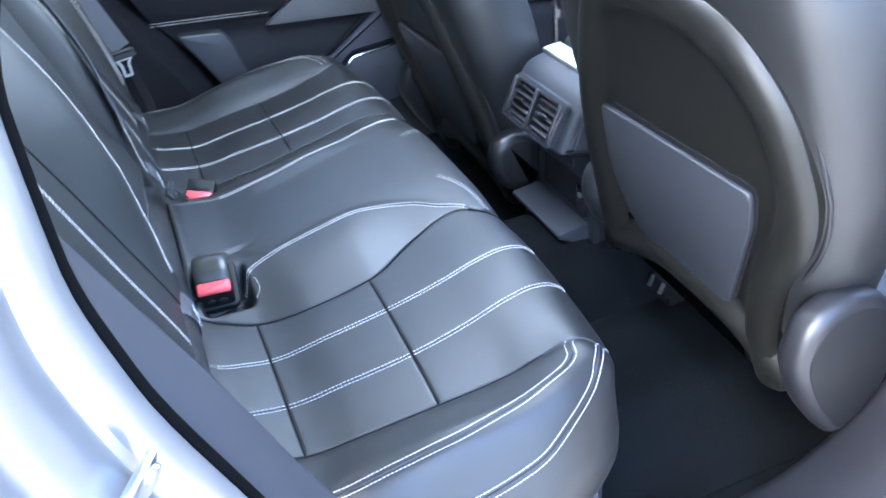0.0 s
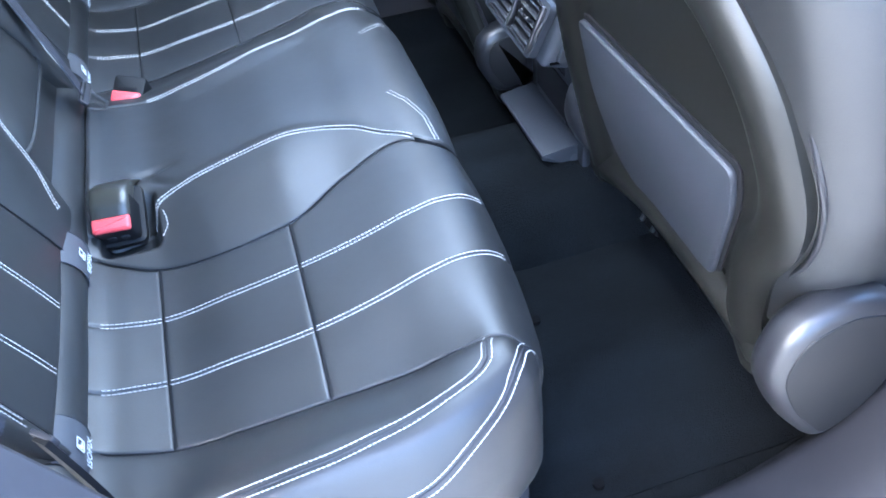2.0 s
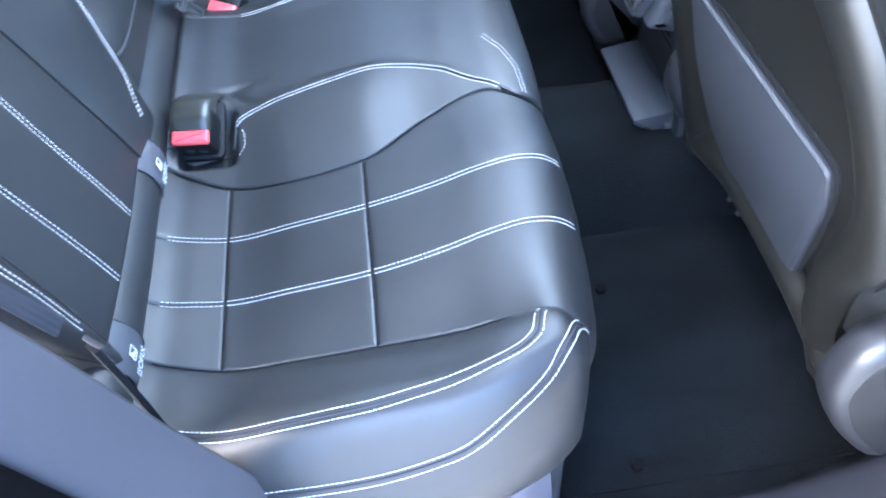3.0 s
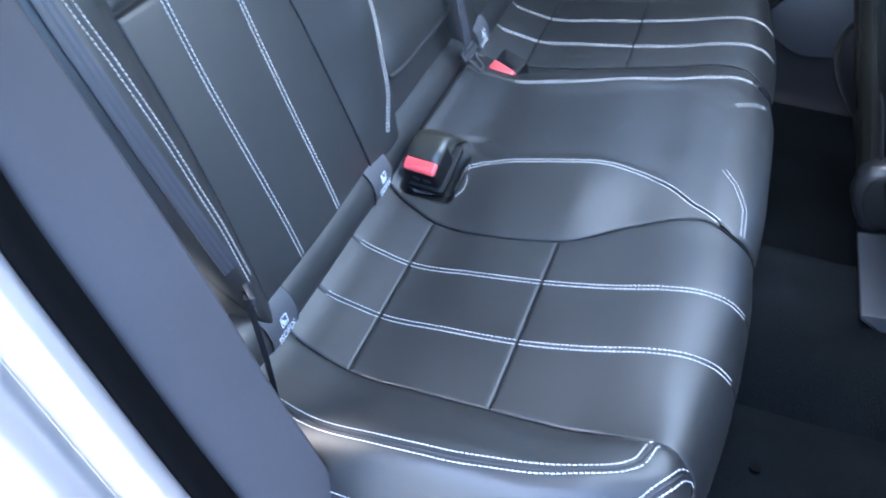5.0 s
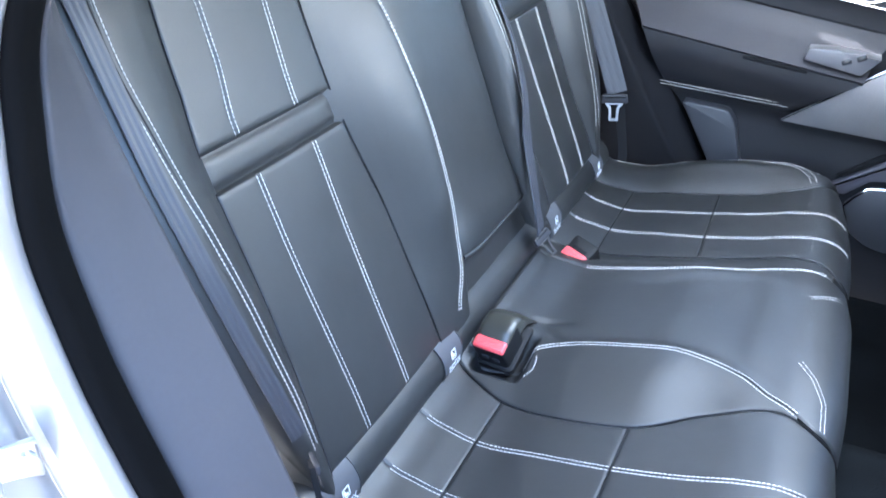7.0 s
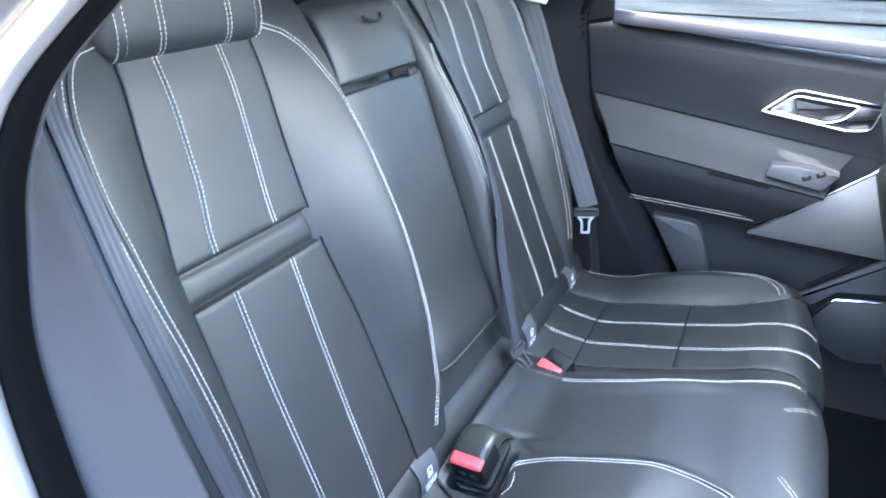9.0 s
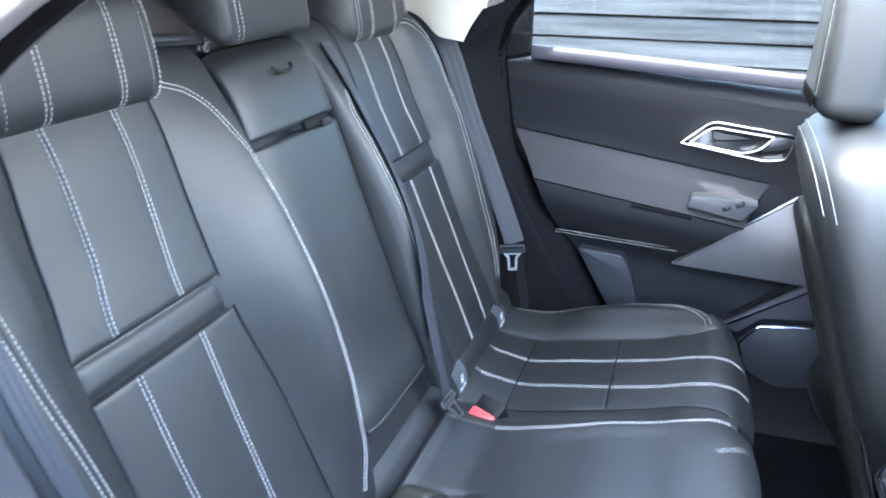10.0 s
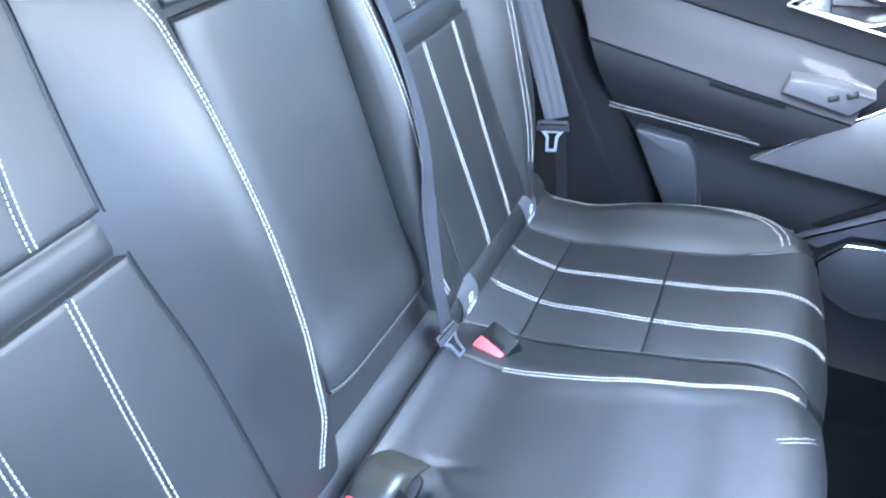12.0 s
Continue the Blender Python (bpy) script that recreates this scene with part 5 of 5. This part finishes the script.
part("vent_rim", frame_slab(rounded([(-0.100, -0.038), (0.084, -0.038), (0.092, 0.038), (-0.082, 0.038)], 0.008), 0.0035, 0.015, VM), GLOSS, vent)
part("vent_back", slab([(-0.10, -0.04), (0.09, -0.04), (0.095, 0.04), (-0.09, 0.04)], 0.002, 0, m=VM @ pose(0, 0, 0.001)), BLACK, vent)
for k in range(5):
    for c in (-0.048, 0.044):
        part("vent_slat", moved(box((-0.036, 0.036), (-0.0010, 0.0010), (-0.006, 0.006), 0.0004), VM @ pose(c + 0.001 * k, -0.028 + 0.0140 * k, 0.008, 25, 0, 0)), GLOSS, vent)
for c in (-0.002, -0.088, 0.084):
    part("vent_divider", moved(box((-0.0035, 0.0035), (-0.038, 0.038), (-0.004, 0.008), 0.002), VM @ pose(c, 0, 0.010)), SATIN, vent, "bright vent divider")
for c in (-0.048, 0.044):
    part("vent_tab", moved(box((-0.013, 0.013), (-0.0025, 0.0025), (-0.003, 0.006), 0.001), VM @ pose(c, 0.004, 0.014, 0, 0, 8)), CHROME, vent, "chrome vent tab")
for c in (-0.096, 0.092):
    wheel = part("vent_wheel", tube([VM @ Vector((c, -0.017, 0.012)), VM @ Vector((c, 0.0, 0.015)), VM @ Vector((c, 0.017, 0.012))], [0.002, 0.0035, 0.002], 8), GLOSS, vent, "ridged vent thumbwheel")
part("console_panel", box((0.667, 0.684), (-0.102, 0.128), (0.600, 0.822), 0.006), CONSOLE, console, "grey lower rear panel of the console")
# No hollow is cut: a black block carries the storage recess's shade.
part("storage_shade", box((0.664, 0.690), (-0.055, 0.100), (0.672, 0.748), 0.006), BLACK, console, "black block for the shade in the storage recess")
part("storage_slot", frame_slab(rounded([(-0.042, -0.012), (0.042, -0.012), (0.042, 0.012), (-0.042, 0.012)], 0.006), 0.003, 0.006, pose(0.671, 0.020, 0.768, 90, 0, -90)), HARD, console)
# The slot's inner shade is a flat black plate.
part("slot_shade", slab(rounded([(-0.040, -0.010), (0.040, -0.010), (0.040, 0.010), (-0.040, 0.010)], 0.005), 0.002, 0, m=pose(0.672, 0.020, 0.768, 90, 0, -90)), BLACK, console)
part("socket_panel", box((0.660, 0.690), (-0.078, -0.040), (0.672, 0.735), 0.004), GLOSS, console, "gloss black socket panel")
part("socket", box((0.656, 0.662), (-0.066, -0.054), (0.712, 0.722), 0.002), STEEL, console, "small metal socket")
ledge = rounded([(0.600, 0.652), (0.672, 0.662), (0.680, 0.640), (0.672, 0.600), (0.645, 0.618), (0.602, 0.641)], [0.005, 0.002, 0.002, 0.002, 0.006, 0.004])
part("console_ledge", slab(ledge, 0.206, 0.004, m=XZ(-0.082)), CONSOLE, console, "grey plastic ledge at the foot of the console")
part("ledge_skirt", box((0.652, 0.682), (-0.084, 0.126), (0.54, 0.640), 0.006), CONSOLE, console)
console.location = (0.016, 0.030, -0.024)


# ---- front seats ----
def front_seat(name, label, m, handed):
    """A front seat seen from behind. Its own origin lies on the back shell's middle line; handed: the side of its outer edge."""
    seat = thing(name, label, "car seat", "front seats")
    lean = radians(15.4)
    SM = Matrix.Translation((0, 0, 0)) @ Matrix.Rotation(-lean, 4, "Y") @ Matrix(((0, 0, -1, 0), (handed, 0, 0, 0), (0, 1, 0, 0), (0, 0, 0, 1)))
    # own plane: a outwards, b up the back; depth towards the rear
    full = rounded([(-0.255, -0.36), (-0.238, -0.03), (-0.195, 0.115), (-0.15, 0.22), (-0.07, 0.268), (0.06, 0.268), (0.158, 0.236), (0.238, 0.150), (0.268, 0.03), (0.250, -0.06), (0.205, -0.14), (0.172, -0.29),
                    (0.195, -0.385), (0.08, -0.31), (-0.08, -0.285), (-0.19, -0.33)], [0.03, 0.08, 0.06, 0.06, 0.05, 0.05, 0.06, 0.06, 0.05, 0.05, 0.06, 0.05, 0.02, 0.05, 0.06, 0.05], 5)
    out = np.array(full)
    cover = np.array(rounded([(-0.21, -0.30), (-0.262, -0.115), (-0.29, 0.01), (-0.29, 0.15), (-0.266, 0.28), (-0.212, 0.372), (-0.12, 0.405), (0.12, 0.405), (0.212, 0.372), (0.266, 0.28), (0.29, 0.15), (0.29, 0.01),
                              (0.262, -0.115), (0.21, -0.30)], [0.05, 0.06, 0.06, 0.06, 0.06, 0.05, 0.06, 0.06, 0.05, 0.06, 0.06, 0.06, 0.06, 0.05], 5))

    def ring(scale, shift, d, base=None):
        q = offset(out if base is None else base, shift)
        return [SM @ Vector((a * scale, b * scale, d)) for a, b in q]
    levels = [(0.06, -0.17), (0.012, -0.15), (0.0, -0.11), (0.0, -0.07), (0.006, -0.04), (0.022, -0.014), (0.045, -0.003), (0.09, 0.0)]
    bm = bmesh.new()
    rings = [[bm.verts.new(v) for v in ring(1, sft, d, cover)] for sft, d in levels]
    for r0, r1 in zip(rings, rings[1:]):
        for i in range(len(r0)):
            bm.faces.new((r0[i], r0[(i + 1) % len(r0)], r1[(i + 1) % len(r0)], r1[i]))
    bm.faces.new(rings[0])
    bm.faces.new(rings[-1][::-1])
    part("backrest_side", bm, LEATHER, seat, "black leather side of the backrest")
    # band round the shell
    bm = bmesh.new()
    lv = [(0.004, -0.012), (-0.001, 0.004), (0.004, 0.014), (0.018, 0.022), (0.036, 0.023), (0.050, 0.018), (0.058, 0.010)]
    rings = [[bm.verts.new(v) for v in ring(1, sft, d)] for sft, d in lv]
    for r0, r1 in zip(rings, rings[1:]):
        for i in range(len(r0)):
            bm.faces.new((r0[i], r0[(i + 1) % len(r0)], r1[(i + 1) % len(r0)], r1[i]))
    edge = ring(1, -0.005, -0.010)
    part("shell_band", bm, SHELL, seat, "smooth brown-black rim of the seat shell")
    part("shell_piping", tube([tuple(v) for v in edge], 0.0034, 8, True), SEMI, seat, "dark piping round the seat shell")
    bm = bmesh.new()
    lv = [(0.057, 0.011), (0.063, 0.004), (0.075, 0.002), (0.09, 0.002)]
    rings = [[bm.verts.new(v) for v in ring(1, sft, d)] for sft, d in lv]
    for r0, r1 in zip(rings, rings[1:]):
        for i in range(len(r0)):
            bm.faces.new((r0[i], r0[(i + 1) % len(r0)], r1[(i + 1) % len(r0)], r1[i]))
    bm.faces.new(rings[-1])
    part("shell_panel", bm, SHELL, seat, "brown-black vinyl back of the seat shell")
    pocket = rounded([(-0.165, 0.012), (0.160, 0.0), (0.155, -0.06), (0.088, -0.255), (-0.02, -0.262), (-0.135, -0.235), (-0.18, -0.12)], [0.012, 0.012, 0.05, 0.012, 0.05, 0.05, 0.06], 5)
    part("map_pocket", slab(pocket, 0.010, 0.004, m=SM @ pose(0, 0, 0.004)), BOARD, seat, "blue-grey board of the map pocket")
    part("pocket_pouch", slab(offset(np.array(pocket), 0.006), 0.016, 0.005, m=SM @ pose(0, 0, -0.010)), SHELL, seat)
    # Thin black sheet behind the board: the opening's shade as colour.
    part("pocket_opening_shade", slab(offset(np.array([(a + 0.004, c + 0.006) for a, c in pocket]), -0.003), 0.003, 0.0005, m=SM @ pose(0, 0, 0.002)), BLACK, seat)
    # recliner covers
    for s, lab in ((1, ""), (-1, "")):
        yc = handed * s * 0.255
        cov = rounded([(0.012, -0.145), (-0.006, -0.215), (0.03, -0.30), (0.105, -0.40), (0.177, -0.35), (0.207, -0.25), (0.155, -0.15), (0.08, -0.122)], 0.06, 5)
        if s < 0:
            cov = rounded([(0.020, -0.215), (0.030, -0.160), (0.080, -0.142), (0.132, -0.160), (0.132, -0.282), (0.055, -0.288)], [0.03, 0.035, 0.035, 0.02, 0.02, 0.03], 5)
        c = part("recliner_cover", slab(cov, 0.05, 0.018, 4, m=Matrix(((1, 0, 0, 0), (0, 0, 1, yc - 0.025), (0, 1, 0, 0), (0, 0, 0, 1)))), SEMI, seat, "satin black plastic recliner cover")
        cov2 = offset(np.array(cov), 0.017)
        part("cover_face", slab(cov2, 0.006, 0.003, m=Matrix(((1, 0, 0, 0), (0, 0, 1, yc - 0.003 + handed * s * 0.024), (0, 1, 0, 0), (0, 0, 0, 1)))), PIT, c)
    part("seat_cushion", box((0.17, 0.60), (-0.25, 0.25), (-0.36, -0.22), 0.04, 4), LEATHER, seat)
    part("cushion_pan", box((0.17, 0.56), (-0.22, 0.22), (-0.42, -0.35), 0.01), HARD, seat)
    for s in (-1, 1):
        part("seat_rail", box((0.18, 0.60), (s * 0.20 - 0.02, s * 0.20 + 0.02), (-0.485, -0.40), 0.006), PIT, seat)
    inner = -handed * 0.185
    part("rail_bracket", box((0.150, 0.20), (inner - 0.022, inner + 0.024), (-0.445, -0.405), 0.006), PIT, seat, "black rail end bracket")
    for dy in (-0.016, 0.016):
        clip = moved(box((-0.003, 0.003), (-0.0040, 0.0040), (-0.012, 0.012), 0.0015), pose(0.147, inner + dy, -0.418, 0, 24, 0))
        part("rail_clip", clip, STEEL, seat, "small bright rail clip")
    # shoulder sewing and headrest
    hm = SM @ pose(0, 0.512, -0.100, -21, 0, 0)
    hr_out = rounded([(-0.118, -0.10), (0.118, -0.10), (0.084, 0.11), (0.050, 0.150), (-0.050, 0.150), (-0.084, 0.11)], [0.035, 0.035, 0.06, 0.05, 0.05, 0.06], 5)
    hr = part("headrest", slab(hr_out, 0.10, 0.028, 4, m=hm @ pose(0, 0, -0.06)), LEATHER, seat, "black leather front headrest with white stitching")
    pan = offset(np.array(hr_out), 0.032)
    part("headrest_panel", slab(pan, 0.006, 0.002, m=hm @ pose(0, 0, 0.038)), SHELL, hr, "smooth back panel of the headrest")
    for off2, dep in ((0.026, 0.0405), (0.010, 0.032)):
        q = offset(np.array(hr_out), off2)
        q = np.concatenate([q, q[:1]])
        pp = np.array([hm @ Vector((a, b, dep)) for a, b in q])
        up = np.repeat(np.array((SM.to_3x3() @ Vector((0, 0, 1))))[None], len(pp), 0)
        stitch(pp, hr, (0.0,), up=up)
    for inset, d in ((0.010, -0.028), (0.020, -0.0135)):
        sh = sorted(((a, b) for a, b in offset(cover, inset) if b > 0.30), key=lambda q: math.atan2(q[1], q[0]))
        pp = np.array([SM @ Vector((a, b, d)) for a, b in sh])
        up = np.array([SM.to_3x3() @ Vector((a, b * 0.6, 0.25)) for a, b in sh])
        stitch(pp, seat, (0.0,), up=up)
    seat.matrix_world = m
    return seat


driver = front_seat("driver_seat", "black leather driver seat with blue-grey map pocket board", pose(0.616, -0.385, 0.971, 0, 0, 3), -1)
passenger = front_seat("passenger_seat", "black leather passenger seat with blue-grey map pocket board", pose(0.556, 0.455, 0.890, 0, -2.5, 0), 1)

# seat base side below the near bolster, with its release button
valance = thing("bench_valance", "grey plastic valance with release button below the bench cushion", "seat valance")
vr = [[(-0.02, -0.655, 0.715), (0.15, -0.668, 0.718), (0.28, -0.660, 0.728), (0.325, -0.640, 0.735)], [(-0.02, -0.672, 0.67), (0.15, -0.682, 0.67), (0.29, -0.672, 0.68), (0.34, -0.640, 0.69)],
      [(0.0, -0.672, 0.58), (0.15, -0.68, 0.58), (0.30, -0.670, 0.58), (0.35, -0.64, 0.58)]]
bands(vr, TRIM, "valance_panel", valance, depth=0.02, out=(0, -1, 0))
oval = rounded([(-0.024, -0.012), (0.024, -0.012), (0.024, 0.012), (-0.024, 0.012)], 0.0115, 6)
at_button = pose(0.252, -0.679, 0.697, 72, 0, 4)
knob = part("release_button", slab(offset(np.array(oval), 0.0035), 0.006, 0.002, m=at_button), BLACK, valance, "black release button in a bright rim")
part("button_rim", frame_slab(oval, 0.0035, 0.007, at_button), SATIN, knob)
for dx in (-0.009, 0.010):
    part("button_lens", slab(rounded([(dx - 0.006, -0.006), (dx + 0.006, -0.006), (dx + 0.006, 0.006), (dx - 0.006, 0.006)], 0.0055, 5), 0.0075, 0.001, m=at_button), PALE, knob, "pale oval mark")
part("front_valance", moved(box((0.325, 0.37), (-0.62, 0.62), (0.49, 0.68), 0.012, 3), pose(0, 0, 0)), HARD, valance)

# ---- outside ----
gx = np.linspace(-1, 1, 30)
gx = np.sign(gx) * (np.abs(gx) ** 3) * 600
GX, GY = np.meshgrid(gx, gx, indexing="ij")
gp2 = np.stack([GX, GY, 0 * GX], -1)
structure(sheet("ground", gp2, np.broadcast_to(np.array((0, 0, 1.0)), gp2.shape), PAVING, None, 0), "grey tarmac ground round the car", "ground")
shell = [[(-1.6, 0.98, 0.35), (0.0, 0.98, 0.30), (1.0, 0.98, 0.30), (2.6, 0.95, 0.35)], [(-1.6, 1.0, 0.7), (0.0, 1.0, 0.7), (1.0, 1.0, 0.7), (2.6, 0.97, 0.7)],
         [(-1.6, 0.97, 1.08), (0, 0.97, 1.08), (1.0, 0.97, 1.06), (2.6, 0.94, 1.0)], [(-1.6, 0.84, 1.33), (0, 0.84, 1.27), (1.0, 0.84, 1.15), (2.6, 0.80, 1.0)]]
structure(bands(shell, PAINT, "car_body_side", depth=0.01, out=(0, 1, 0)), "silver painted far side of the car", "car body")

pillar_skin = [[(-1.3, 0.85, 1.28), (-0.8, 0.85, 1.30), (-0.24, 0.84, 1.31)], [(-1.3, 0.74, 1.60), (-0.8, 0.735, 1.62), (-0.22, 0.72, 1.63)], [(-1.3, 0.57, 1.71), (-0.8, 0.57, 1.73), (-0.15, 0.57, 1.74)]]
structure(bands(pillar_skin, PAINT, "car_pillar", depth=0.01, out=(0, 1, 0)), "silver painted rear pillar of the car", "car body")
roof_rail = [[(-0.35, 0.56, 1.735), (0.5, 0.56, 1.755), (1.7, 0.56, 1.70)], [(-0.35, 0.65, 1.69), (0.5, 0.65, 1.71), (1.7, 0.65, 1.655)], [(-0.35, 0.69, 1.635), (0.5, 0.685, 1.65), (1.7, 0.69, 1.60)], [(-0.35, 0.672, 1.59), (0.5, 0.668, 1.605), (1.7, 0.67, 1.555)]]
structure(bands(roof_rail, PAINT, "car_roof_rail", depth=0.008, out=(0, 1, 1)), "silver painted roof rail over the far door", "car body")
fence = thing("fence", "weathered blue-grey horizontal board fence beside the car", "fence")
rng = random.Random(4)
for x0, x1 in ((-8.0, -2.2), (-2.2, 3.9), (3.9, 9.0)):
    for k in range(14):
        z0 = 0.06 + k * 0.108
        bm = box((x0 + 0.004, x1 - 0.004), (0, 0.024), (0, 0.098), 0.004, 1)
        bmesh.ops.subdivide_edges(bm, edges=[e for e in bm.edges if abs(e.verts[0].co.x - e.verts[1].co.x) > 1], cuts=14)
        for v in bm.verts:
            v.co.y += -0.012 * (1 - v.co.z / 0.098) + 0.0015 * noise.noise((v.co.x * 1.5, k, x0))
            v.co.z += 0.0025 * noise.noise((v.co.x * 3, k * 3, x0))
        moved(bm, pose(0, 3.15 + rng.uniform(-0.003, 0.003), z0))
        part("fence_board", bm, BOARDS, fence)
    part("fence_post", box((x0 - 0.05, x0 + 0.05), (3.19, 3.29), (0.0, 1.54), 0.006), BOARDS, fence)
# Added sheet that gives the gaps between the boards their shade by colour.
part("fence_gap_shade", box((-8.0, 9.0), (3.178, 3.188), (0.06, 1.56), 0.002), DARK, fence, "black sheet standing in for the shade between the fence boards")
